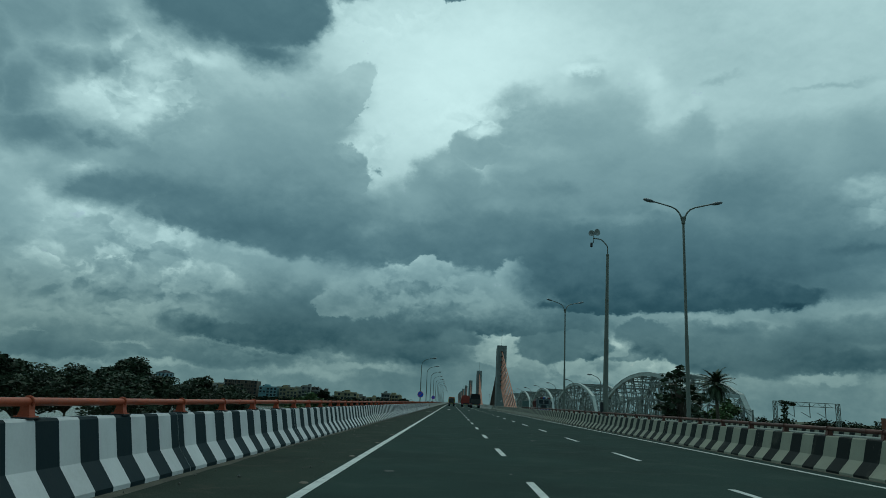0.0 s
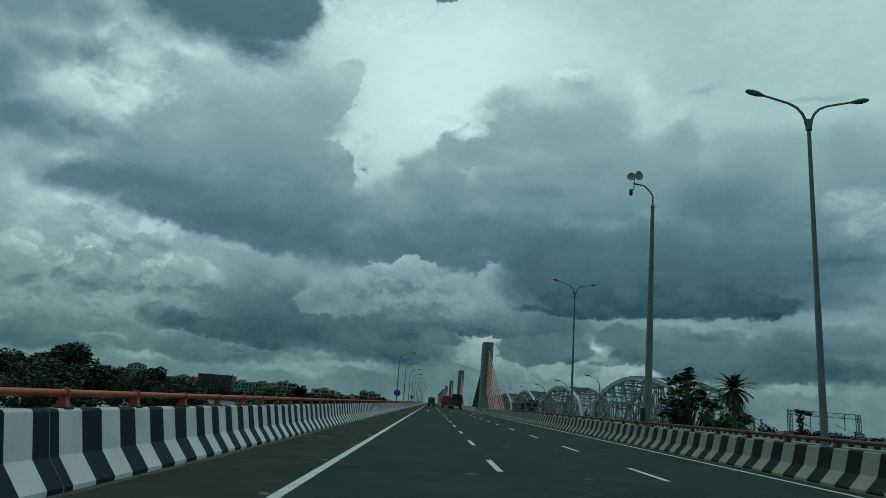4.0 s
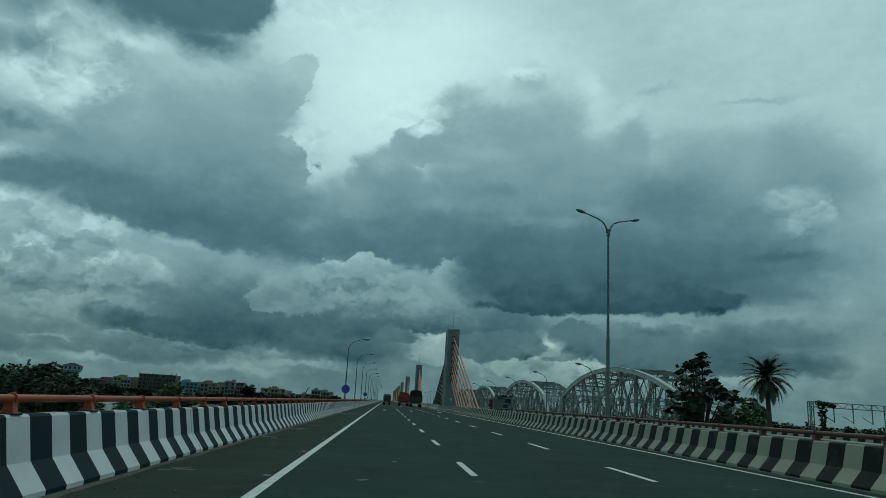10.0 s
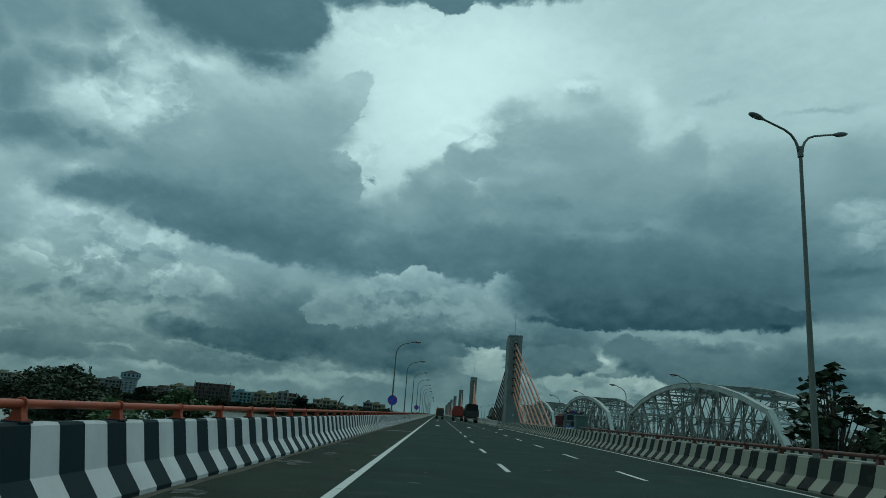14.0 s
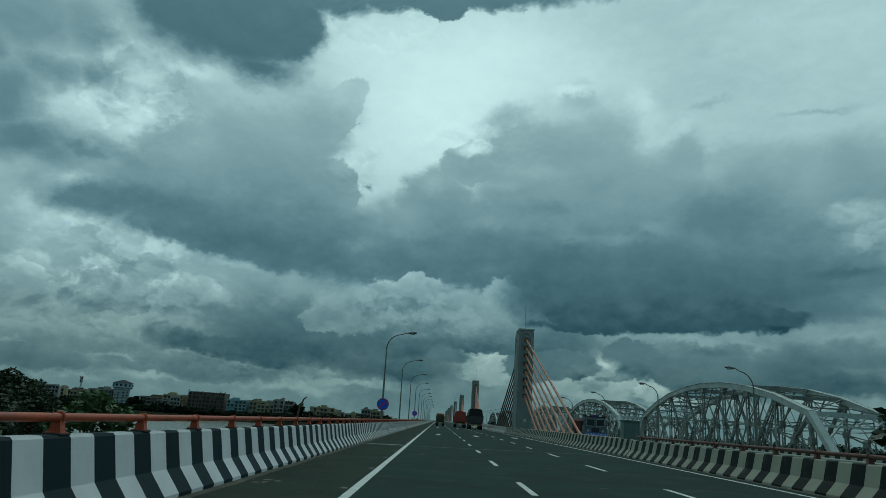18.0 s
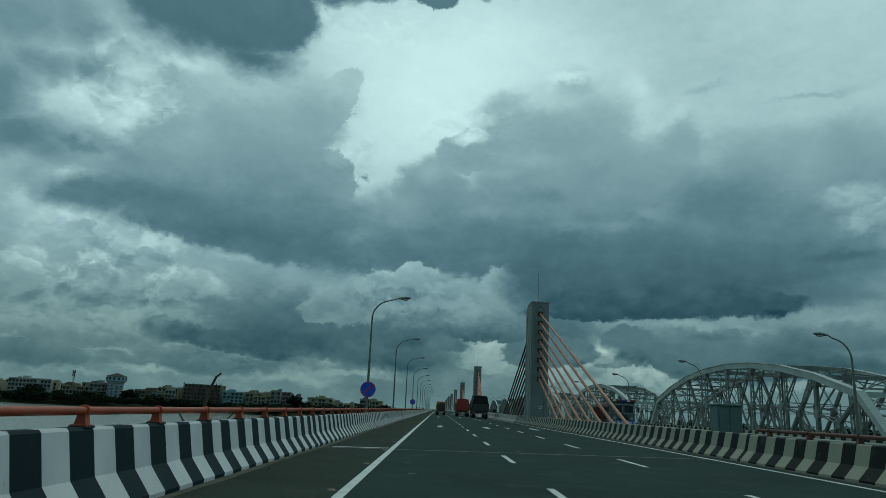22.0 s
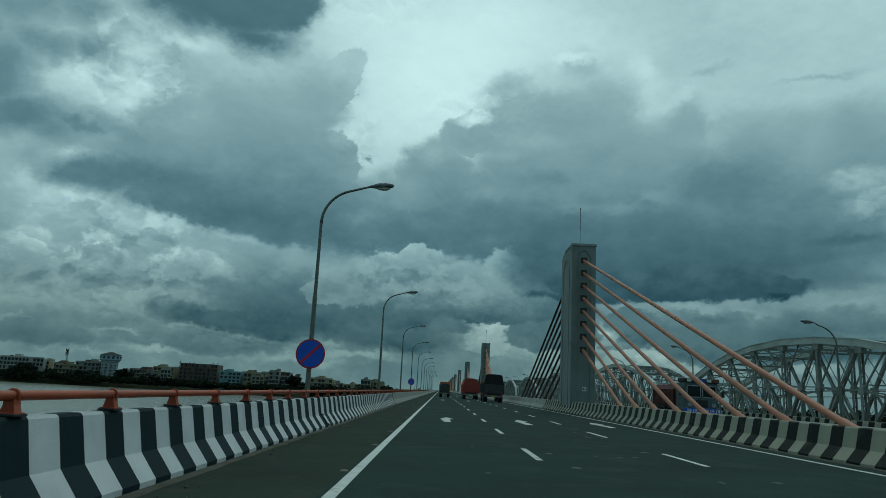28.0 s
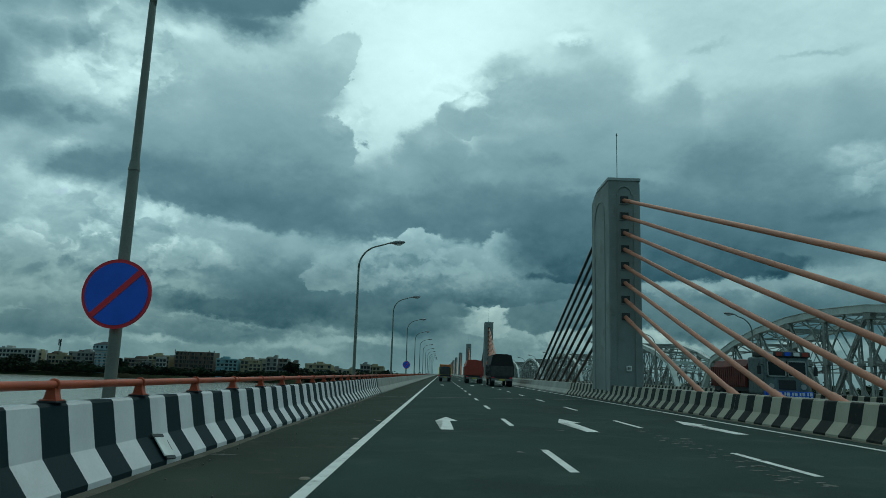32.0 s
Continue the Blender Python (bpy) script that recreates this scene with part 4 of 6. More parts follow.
copy_thing(lamp_a, Matrix.Translation((10.6, -1.6, 0.19)))


def camera_pole(at):
    root = thing("camera_pole", "tapered steel pole with cctv camera and dish antennas", "camera pole", "", at)
    root.rotation_euler = (0, radians(1.0), 0)
    for z0, z1, r0, r1 in ((-0.1, 5.12, 0.172, 0.132), (5.12, 7.55, 0.124, 0.106), (7.55, 10.3, 0.098, 0.080)):
        bm = bmesh.new()
        rod(bm, (0, 0, z0), (0, 0, z1), r0, r1, 20)
        smooth(bm)
        part("pole_section", bm, M_STEEL, root)
    for z, r in ((5.12, 0.142), (7.55, 0.116), (10.3, 0.092)):
        bm = bmesh.new()
        rod(bm, (0, 0, z - 0.06), (0, 0, z + 0.05), r, r * 0.95, 20)
        smooth(bm)
        part("collar", bm, M_STEEL, root)
    bm = bmesh.new()
    tube(bm, [(0, 0, 10.2), (0, 0, 10.74), (-0.03, 0, 10.84), (-0.10, 0, 10.95), (-0.34, 0, 11.2), (-0.42, 0, 11.25), (-0.55, 0, 11.27), (-0.90, 0, 11.3)], 0.036, 8)
    smooth(bm, 60)
    arm = part("arm", bm, M_STEEL, root)
    for dx, dz, r, yaw in ((-0.70, 11.66, 0.21, 25), (-1.02, 11.58, 0.18, -25)):
        bm = bmesh.new()
        m = Matrix.Translation((dx, -0.1, dz)) @ Euler((radians(90), 0, radians(yaw))).to_matrix().to_4x4()
        rings = []
        for u, rr in ((0.10, 0.02), (0.08, 0.6), (0.0, 0.97), (-0.06, 1.0), (-0.06, 0.94), (0.05, 0.3)):
            rings.append([bm.verts.new(m @ Vector((r * rr * math.cos(2 * math.pi * k / 20), r * rr * math.sin(2 * math.pi * k / 20), -u))) for k in range(20)])
        for a, b in zip(rings, rings[1:]):
            for k in range(20):
                bm.faces.new((a[k], a[(k + 1) % 20], b[(k + 1) % 20], b[k]))
        bm.faces.new(rings[-1])
        smooth(bm, 60)
        dish = part("dish", bm, M_DISH, arm, "pale round dish antenna")
    bm = bmesh.new()
    rod(bm, (-0.86, 0, 11.75), (-0.86, 0, 11.1), 0.022, seg=8)
    rod(bm, (-0.70, -0.04, 11.62), (-0.86, 0, 11.5), 0.015, seg=6)
    rod(bm, (-1.02, -0.04, 11.55), (-0.86, 0, 11.5), 0.015, seg=6)
    part("antenna_bracket", bm, M_STEEL, arm)
    bm = bmesh.new()
    tube(bm, [(-0.86, 0, 11.15), (-0.88, 0, 11.02), (-0.98, 0, 10.98)], 0.025, 6)
    rod(bm, (-0.99, 0, 11.0), (-0.99, 0, 10.84), 0.075, seg=14)
    bmesh.ops.create_uvsphere(bm, u_segments=14, v_segments=8, radius=0.08, matrix=Matrix.Translation((-0.99, 0, 10.80)))
    smooth(bm)
    part("cctv_camera", bm, M_DARK, arm, "dark dome camera")
    bm = bmesh.new()
    box(bm, (-0.30, -0.12, 0.95), (-0.15, 0.12, 1.5), 0.03)
    part("control_box", bm, M_DARK, root)
    return root


camera_pole((9.57, 40.08, 0.19))


def round_sign(at, r, label):
    root = thing("no_parking_sign", label, "road sign", "", at)
    bm = bmesh.new()
    rod(bm, (0, -0.02, 0), (0, 0.0, 0), r, seg=48)
    part("rim", bm, M_RED, root, "red rim")
    bm = bmesh.new()
    rod(bm, (0, -0.028, 0), (0, -0.01, 0), r * 0.9, seg=48)
    part("face", bm, M_BLUE, root, "blue disc")
    bm = bmesh.new()
    box(bm, (-r * 0.91, -0.034, -r * 0.085), (r * 0.91, -0.027, r * 0.085))
    bmesh.ops.rotate(bm, verts=bm.verts, cent=(0, 0, 0), matrix=Matrix.Rotation(radians(-45), 3, "Y"))
    part("slash", bm, M_RED, root, "red diagonal stroke")
    bm = bmesh.new()
    box(bm, (-0.09, 0.0, -0.25), (0.09, 0.08, -0.21))
    box(bm, (-0.09, 0.0, 0.21), (0.09, 0.08, 0.25))
    part("clamp", bm, M_STEEL, root)
    return root


round_sign((-4.17, 105.84, 2.16), 0.46, "round blue no-parking sign with red slash on lamp")
round_sign((-4.17, 180.24, 2.16), 0.46, "round blue no-parking sign with red slash on lamp")


def bridge_cabinet(at):
    root = thing("service_cabinet", "green-grey steel cabinet standing on the median", "cabinet", "", at)
    bm = bmesh.new()
    box(bm, (-0.42, -0.34, 0), (0.42, 0.34, 1.42), 0.02)
    part("body", bm, M_GREEN, root)
    bm = bmesh.new()
    box(bm, (-0.48, -0.41, 1.42), (0.48, 0.41, 1.49), 0.02)
    part("lid", bm, M_GREEN, root)
    for i in range(2):
        bm = bmesh.new()
        box(bm, (-0.36 + 0.37 * i, -0.365, 0.1), (-0.02 + 0.37 * i, -0.34, 1.34), 0.006)
        d = part("door", bm, M_GREEN, root)
        bm = bmesh.new()
        box(bm, (-0.08 + 0.1 * i, -0.385, 0.65), (-0.05 + 0.1 * i, -0.365, 0.8))
        part("handle", bm, M_STEEL, d)
    return root


bridge_cabinet((10.25, 89.2, 0.42))
bm = bmesh.new()
box(bm, (9.5, -30, 0.0), (11.0, 133.5, 0.44), 0.02)
tagged(part("median_kerb", bm, M_BARE), "grey concrete median strip between the barriers", "median", kind="structure")


# ---- old truss bridge ----
def truss_span():
    """One span, centred on y = 0, near plane at x = 0, far plane at x = 10.8."""
    root = thing("truss_span", "silver-painted steel bowstring truss span of the railway bridge", "truss bridge", "spans of the old bridge")
    W = 10.8
    ys = [-47 + 0.0, -39.5, -29.6, -19.7, -9.9, 0.0, 9.9, 19.7, 29.6, 39.5, 47.0]
    zt = [-2.0, 5.7, 8.35, 10.15, 11.15, 11.5, 11.15, 10.15, 8.35, 5.7, -2.0]
    zb = -2.0
    for x in (0.0, W):
        for i in range(10):
            bm = bmesh.new()
            big = 0.95 if 0 < i < 9 else 0.85
            a, b = Vector((x, ys[i], zt[i])), Vector((x, ys[i + 1], zt[i + 1]))
            d = (b - a).normalized()
            up = Vector((1, 0, 0)).cross(d)
            if up.z < 0:
                up = -up
            hw, hh = 0.45, big / 2
            vs = [[bm.verts.new(p + Vector((sx * hw, 0, 0)) + up * sz * hh) for sx, sz in ((-1, -1), (1, -1), (1, 1), (-1, 1))] for p in (a - d * 0.12, b + d * 0.12)]
            for k in range(4):
                bm.faces.new((vs[0][k], vs[0][(k + 1) % 4], vs[1][(k + 1) % 4], vs[1][k]))
            bm.faces.new(vs[0][::-1]), bm.faces.new(vs[1])
            for sx in (-1, 1):      # flange lips
                beam(bm, a + Vector((sx * 0.5, 0, 0)) + up * hh, b + Vector((sx * 0.5, 0, 0)) + up * hh, 0.12, 0.07)
            part("top_chord" if 0 < i < 9 else "end_post", bm, M_TRUSS, root)
        for i in range(1, 10):
            bm = bmesh.new()
            y = ys[i]
            for s in (-0.22, 0.22):
                beam(bm, (x + s, y, zb), (x + s, y, zt[i] - 0.3), 0.12, 0.42)
            for k in range(int((zt[i] - zb) / 0.9)):
                z = zb + 0.3 + 0.9 * k
                beam(bm, (x - 0.2, y, z), (x + 0.2, y, z + 0.6), 0.05, 0.1)
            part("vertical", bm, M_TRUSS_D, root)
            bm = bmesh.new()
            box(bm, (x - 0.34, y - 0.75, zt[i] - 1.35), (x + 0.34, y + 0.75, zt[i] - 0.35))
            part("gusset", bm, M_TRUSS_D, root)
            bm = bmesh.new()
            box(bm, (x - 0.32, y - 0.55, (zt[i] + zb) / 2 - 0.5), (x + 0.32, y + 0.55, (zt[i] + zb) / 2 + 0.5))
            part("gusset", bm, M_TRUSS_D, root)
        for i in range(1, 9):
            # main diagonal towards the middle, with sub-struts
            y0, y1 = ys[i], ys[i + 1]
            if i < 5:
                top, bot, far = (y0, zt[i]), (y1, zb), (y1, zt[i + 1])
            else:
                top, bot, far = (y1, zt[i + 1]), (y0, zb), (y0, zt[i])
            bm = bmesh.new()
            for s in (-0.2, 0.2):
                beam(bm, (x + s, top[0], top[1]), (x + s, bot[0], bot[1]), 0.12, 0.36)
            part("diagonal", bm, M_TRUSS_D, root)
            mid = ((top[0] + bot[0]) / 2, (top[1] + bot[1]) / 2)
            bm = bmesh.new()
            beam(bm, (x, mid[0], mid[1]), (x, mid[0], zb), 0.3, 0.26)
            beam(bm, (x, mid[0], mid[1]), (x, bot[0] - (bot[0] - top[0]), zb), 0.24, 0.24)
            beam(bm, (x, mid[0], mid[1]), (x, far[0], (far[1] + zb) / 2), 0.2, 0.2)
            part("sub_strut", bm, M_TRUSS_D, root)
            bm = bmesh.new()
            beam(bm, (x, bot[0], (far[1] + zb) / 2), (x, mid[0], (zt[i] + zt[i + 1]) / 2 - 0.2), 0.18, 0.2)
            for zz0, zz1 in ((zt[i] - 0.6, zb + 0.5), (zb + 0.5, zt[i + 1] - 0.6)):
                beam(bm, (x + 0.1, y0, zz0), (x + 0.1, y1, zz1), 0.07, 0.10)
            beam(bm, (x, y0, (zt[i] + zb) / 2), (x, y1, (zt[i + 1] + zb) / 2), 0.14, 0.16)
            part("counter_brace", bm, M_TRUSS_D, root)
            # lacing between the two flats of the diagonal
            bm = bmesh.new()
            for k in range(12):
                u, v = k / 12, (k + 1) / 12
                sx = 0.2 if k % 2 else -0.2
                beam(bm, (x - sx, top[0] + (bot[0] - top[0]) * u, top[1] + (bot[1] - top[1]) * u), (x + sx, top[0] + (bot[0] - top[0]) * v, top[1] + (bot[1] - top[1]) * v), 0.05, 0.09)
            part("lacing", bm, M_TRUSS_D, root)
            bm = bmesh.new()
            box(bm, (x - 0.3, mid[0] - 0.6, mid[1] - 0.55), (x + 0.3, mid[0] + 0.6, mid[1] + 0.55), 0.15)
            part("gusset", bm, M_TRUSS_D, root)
        bm = bmesh.new()
        box(bm, (x - 0.4, -47.5, zb - 0.5), (x + 0.4, 47.5, zb + 0.5))
        part("bottom_chord", bm, M_TRUSS, root)
        bm = bmesh.new()
        for z in (1.1, 1.7, 2.3):
            rod(bm, (x - 0.9 if x == 0 else x + 0.9, -47, z - 2.1), (x - 0.9 if x == 0 else x + 0.9, 47, z - 2.1), 0.04, seg=6)
        part("walkway_rail", bm, M_TRUSS_D, root)
    for i in range(1, 10):
        bm = bmesh.new()
        y, z = ys[i], zt[i]
        beam(bm, (0, y, z + 0.1), (W, y, z + 0.1), 0.25, 0.5)
        if 1 < i < 9:
            beam(bm, (0, y, z - 1.3), (W, y, z - 1.3), 0.2, 0.25)
            for k in range(6):
                beam(bm, (W * k / 6, y, z + (0.1 if k % 2 else -1.3)), (W * (k + 1) / 6, y, z + (-1.3 if k % 2 else 0.1)), 0.12, 0.12)
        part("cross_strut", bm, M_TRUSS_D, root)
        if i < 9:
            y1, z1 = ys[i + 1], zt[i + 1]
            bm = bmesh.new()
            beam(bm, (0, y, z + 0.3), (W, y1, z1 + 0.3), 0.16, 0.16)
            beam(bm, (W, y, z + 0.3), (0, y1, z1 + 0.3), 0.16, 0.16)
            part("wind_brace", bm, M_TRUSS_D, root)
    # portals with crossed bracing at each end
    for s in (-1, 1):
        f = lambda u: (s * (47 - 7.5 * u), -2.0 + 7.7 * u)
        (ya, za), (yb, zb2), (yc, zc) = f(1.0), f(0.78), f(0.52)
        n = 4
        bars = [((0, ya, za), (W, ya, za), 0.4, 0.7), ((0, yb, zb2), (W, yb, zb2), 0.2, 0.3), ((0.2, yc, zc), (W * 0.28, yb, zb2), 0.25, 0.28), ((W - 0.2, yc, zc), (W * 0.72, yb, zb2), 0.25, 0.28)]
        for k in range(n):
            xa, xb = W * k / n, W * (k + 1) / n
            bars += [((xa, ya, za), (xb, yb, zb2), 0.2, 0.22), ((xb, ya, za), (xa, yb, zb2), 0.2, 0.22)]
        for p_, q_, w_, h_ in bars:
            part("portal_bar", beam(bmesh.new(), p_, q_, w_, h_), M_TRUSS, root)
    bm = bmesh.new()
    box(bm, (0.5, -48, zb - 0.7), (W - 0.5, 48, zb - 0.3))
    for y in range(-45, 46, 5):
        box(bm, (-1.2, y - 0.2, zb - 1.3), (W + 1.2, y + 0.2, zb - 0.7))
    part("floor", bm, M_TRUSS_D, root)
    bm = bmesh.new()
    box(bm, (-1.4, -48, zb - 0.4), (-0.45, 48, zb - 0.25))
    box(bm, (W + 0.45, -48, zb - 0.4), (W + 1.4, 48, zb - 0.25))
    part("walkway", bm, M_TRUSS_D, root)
    # overhead wires and their hangers inside the span
    bm = bmesh.new()
    for xw in (3.2, 7.6):
        rod(bm, (xw, -48, 3.4), (xw, 48, 3.4), 0.03, seg=6)
        rod(bm, (xw, -48, 4.4), (xw, 48, 4.4), 0.03, seg=6)
    part("overhead_wire", bm, M_DARK, root)
    for y in (-39.5, -19.7, 0, 19.7, 39.5):
        bm = bmesh.new()
        for xw in (1.2, 9.6):
            rod(bm, (xw, y + 1, -2), (xw, y + 1, 5.2), 0.09, seg=8)
        beam(bm, (1.2, y + 1, 4.9), (9.6, y + 1, 4.9), 0.14, 0.14)
        part("wire_portal", bm, M_TRUSS_D, root)
    return root


TRUSS_X, TRUSS_Y = 53.3, 190.5
span = truss_span()
span.location = (TRUSS_X, TRUSS_Y, 0)
for k in range(1, 6):
    copy_thing(span, Matrix.Translation((TRUSS_X, TRUSS_Y + 104.6 * k, 0)))


def pier(at, w, d, zlo, zhi, label):
    root = thing("bridge_pier", label, "bridge pier", "", at)
    bm = bmesh.new()
    n = 20
    for z0, z1, e in ((zlo, zhi - 0.8, 0), (zhi - 0.8, zhi, 0.3)):
        a = [bm.verts.new(((w / 2 + e) * math.copysign(min(1, abs(math.cos(2 * math.pi * k / n)) * 1.25), math.cos(2 * math.pi * k / n)), (d / 2 + e) * math.sin(2 * math.pi * k / n), z0)) for k in range(n)]
        b = [bm.verts.new((v.co.x, v.co.y, z1)) for v in a]
        for k in range(n):
            bm.faces.new((a[k], a[(k + 1) % n], b[(k + 1) % n], b[k]))
        bm.faces.new(a[::-1]), bm.faces.new(b)
    part("shaft", bm, M_CONC, root)
    return root


for k in range(0, 7):
    pier((58.7, TRUSS_Y - 52.3 + 104.6 * k, 0), 15, 5, -14, -3.3, "stone pier of the old truss bridge")
for k in range(0, 8):
    pier((10.25, PYLON_Y + 2 + 110 * k, 0), 9, 4, -14, -3.4, "grey concrete pier under the road bridge")
pier((10.25, 60, 0), 9, 3, -12, -3.4, "grey concrete pier under the road bridge")
pier((10.25, 5, 0), 9, 3, -12, -3.4, "grey concrete pier under the road bridge")

# railway approach to the old bridge: embankment and overhead gantry
bm = bmesh.new()
prism(bm, [(50, -10.5), (54.5, -2.6), (63.5, -2.6), (68, -10.5)], -300, 140)
tagged(part("railway_embankment", bm, M_GRASS), "grassy railway embankment leading to the old bridge", "embankment", kind="structure")


def rail_gantry(at, w, h):
    root = thing("overhead_line_gantry", "grey lattice railway gantry with overhead wires", "gantry", "railway gantries", at)
    for x in (0, w):
        bm = bmesh.new()
        for dx in (-0.22, 0.22):
            for dy in (-0.22, 0.22):
                beam(bm, (x + dx, dy, 0), (x + dx, dy, h), 0.08, 0.08)
        for k in range(int(h / 0.7)):
            beam(bm, (x - 0.22, -0.22, 0.7 * k), (x + 0.22, -0.22, 0.7 * k + 0.7), 0.05, 0.05)
            beam(bm, (x + 0.22, 0.22, 0.7 * k), (x - 0.22, 0.22, 0.7 * k + 0.7), 0.05, 0.05)
        part("mast", bm, M_TRUSS_D, root)
    bm = bmesh.new()
    for z in (h - 0.6, h):
        beam(bm, (-0.3, 0, z), (w + 0.3, 0, z), 0.09, 0.09)
    for k in range(int(w / 0.8)):
        beam(bm, (0.8 * k, 0, h - (0.6 if k % 2 else 0)), (0.8 * k + 0.8, 0, h - (0 if k % 2 else 0.6)), 0.05, 0.05)
    part("boom", bm, M_TRUSS_D, root)
    for x in (w * 0.3, w * 0.55, w * 0.8):
        bm = bmesh.new()
        beam(bm, (x, 0, h), (x, 0, h - 2.3), 0.09, 0.09)
        beam(bm, (x, 0, h - 2.2), (x - 1.3, 0, h - 1.5), 0.06, 0.06)
        part("hanger", bm, M_TRUSS_D, root)
    return root


gantry = rail_gantry((50.6, 106.8, -3.0), 9.6, 7.0)
copy_thing(gantry, Matrix.Translation((50.6, 50.0, -3.0)))
for px, py in ((52.0, 118.0), (48.0, 112.0)):
    root = thing("overhead_line_mast", "slim grey railway mast with a bracket arm", "railway mast", "railway masts", (px, py, -3.0))
    bm = bmesh.new()
    beam(bm, (0, 0, -6), (0, 0, 5.6), 0.22, 0.22)
    part("mast", bm, M_TRUSS_D, root)
    bm = bmesh.new()
    beam(bm, (0, 0, 5.2), (-1.7, 0, 5.9), 0.07, 0.07)
    beam(bm, (0, 0, 4.4), (-1.7, 0, 5.6), 0.07, 0.07)
    part("bracket", bm, M_TRUSS_D, root)


# ---- ground, river, banks ----
M_BANK = M_GRASS


def land(name, front, back, z, zlow, drop, label):
    """Land whose river edge follows a line of (x, y) points; it falls to the water over drop metres."""
    bm = bmesh.new()
    s = 1 if back > front[0][1] else -1
    top = [bm.verts.new((x, y + s * drop, z + random.uniform(-0.3, 0.3))) for x, y in front]
    low = [bm.verts.new((x, y, zlow)) for x, y in front]
    end = [bm.verts.new((x, back, z)) for x, y in front]
    for i in range(len(front) - 1):
        bm.faces.new((low[i], low[i + 1], top[i + 1], top[i]))
        bm.faces.new((top[i], top[i + 1], end[i + 1], end[i]))
    bmesh.ops.recalc_face_normals(bm, faces=bm.faces)
    for f in bm.faces:
        if f.normal.z < 0:
            f.normal_flip()
    return tagged(part(name, bm, M_BANK), label, "ground", kind="structure")


WATER_Z = -11.0
bm = bmesh.new()
vs = [bm.verts.new(p) for p in ((-4500, -600, WATER_Z), (4500, -600, WATER_Z), (4500, 4500, WATER_Z), (-4500, 4500, WATER_Z))]
bm.faces.new(vs)
tagged(part("river", bm, M_WATER), "muddy grey-green river under an overcast sky", "river", kind="structure")
land("ground_near", [(-4500, 260), (-400, 165), (-60, 142), (-36, 128), (-16, 100), (20, 104), (42, 118), (62, 146), (400, 170), (4500, 260)], -600, -9.0, -11.5, 5, "grassy near river bank with bare earth")
land("ground_far", [(-4500, 560), (-900, 600), (-420, 610), (-200, 640), (0, 655), (300, 670), (900, 660), (4500, 600)], 4600, -8.2, -11.5, 5, "far river bank with town and trees")


# ---- trees ----
def leaf_cards(bm, rnd, centre, radii, n, size, up=0.25):
    """n small leaf blades scattered through a lumpy ellipsoid, thicker towards its skin."""
    for _ in range(n):
        while True:
            v = Vector((rnd.uniform(-1, 1), rnd.uniform(-1, 1), rnd.uniform(-1, 1)))
            if 0.25 < v.length < 1:
                break
        v = v * (0.75 + 0.25 * rnd.random()) / max(0.55, v.length ** 0.5)
        p = Vector((centre[0] + v.x * radii[0], centre[1] + v.y * radii[1], centre[2] + v.z * radii[2]))
        a = Vector((rnd.uniform(-1, 1), rnd.uniform(-1, 1), rnd.uniform(-up, up))).normalized()
        b = a.cross(Vector((rnd.uniform(-1, 1), rnd.uniform(-1, 1), rnd.uniform(-1, 1)))).normalized()
        s = size * rnd.uniform(0.6, 1.35)
        a, b = a * s, b * s * 0.55
        bm.faces.new([bm.verts.new(q) for q in (p - a, p - a * 0.2 + b, p + a, p - a * 0.2 - b)])


def tree(at, height, spread, seed, mat, label, clumps=16, leaves=130, leaf=0.35, trunk_h=0.45, sparse=False, group="trees on the bank"):
    rnd = random.Random(seed)
    root = thing("tree", label, "tree", group, at)
    bm = bmesh.new()
    r = height * 0.022
    fork = height * trunk_h
    tube(bm, [(0, 0, -0.3), (rnd.uniform(-.1, .1), 0, fork * 0.5), (rnd.uniform(-.2, .2), rnd.uniform(-.2, .2), fork)], r, 8, r * 0.65)
    crown = bmesh.new()
    for i in range(clumps):
        a = 2 * math.pi * (i * 0.381966 + rnd.random() * 0.1)
        u = rnd.random()
        z = fork + (height - fork) * (0.12 + 0.86 * u)
        rad = spread * (0.95 * math.sqrt(max(0.05, 1 - (1.9 * (u - 0.42)) ** 2))) * rnd.uniform(0.35, 0.9)
        c = Vector((rad * math.cos(a), rad * math.sin(a), z))
        tube(bm, [(0, 0, fork * 0.9), (c.x * 0.45, c.y * 0.45, fork + (c.z - fork) * 0.55), (c.x * 0.92, c.y * 0.92, c.z)], r * 0.45, 5, r * 0.08)
        rr = spread * rnd.uniform(0.24, 0.40) * (0.7 if sparse else 1.0)
        leaf_cards(crown, rnd, c, (rr, rr, rr * rnd.uniform(0.6, 0.85)), leaves, leaf)
    part("trunk", bm, M_BARK, root)
    part("crown", crown, mat, root)
    return root


GZ = -9.0
# dense bank trees beside the bridge
tree((-50, 106, GZ), 13.3, 6.4, 1, M_LEAF, "large dark rounded tree on the river bank", 54, 260, 0.30)
tree((-58, 92, GZ), 12.6, 5.4, 2, M_LEAF, "dark leafy tree with an open top on the bank", 30, 190, 0.27)
tree((-52, 76, GZ), 12.8, 5.0, 3, M_LEAF, "tall dark tree with feathery top on the bank", 30, 190, 0.27)
tree((-56, 60, GZ), 11.6, 6.0, 4, M_LEAF, "broad dark tree on the bank", 34, 210, 0.29)
tree((-66, 118, GZ), 12.2, 7.0, 5, M_LEAF, "broad dark tree on the bank", 34, 210, 0.29)
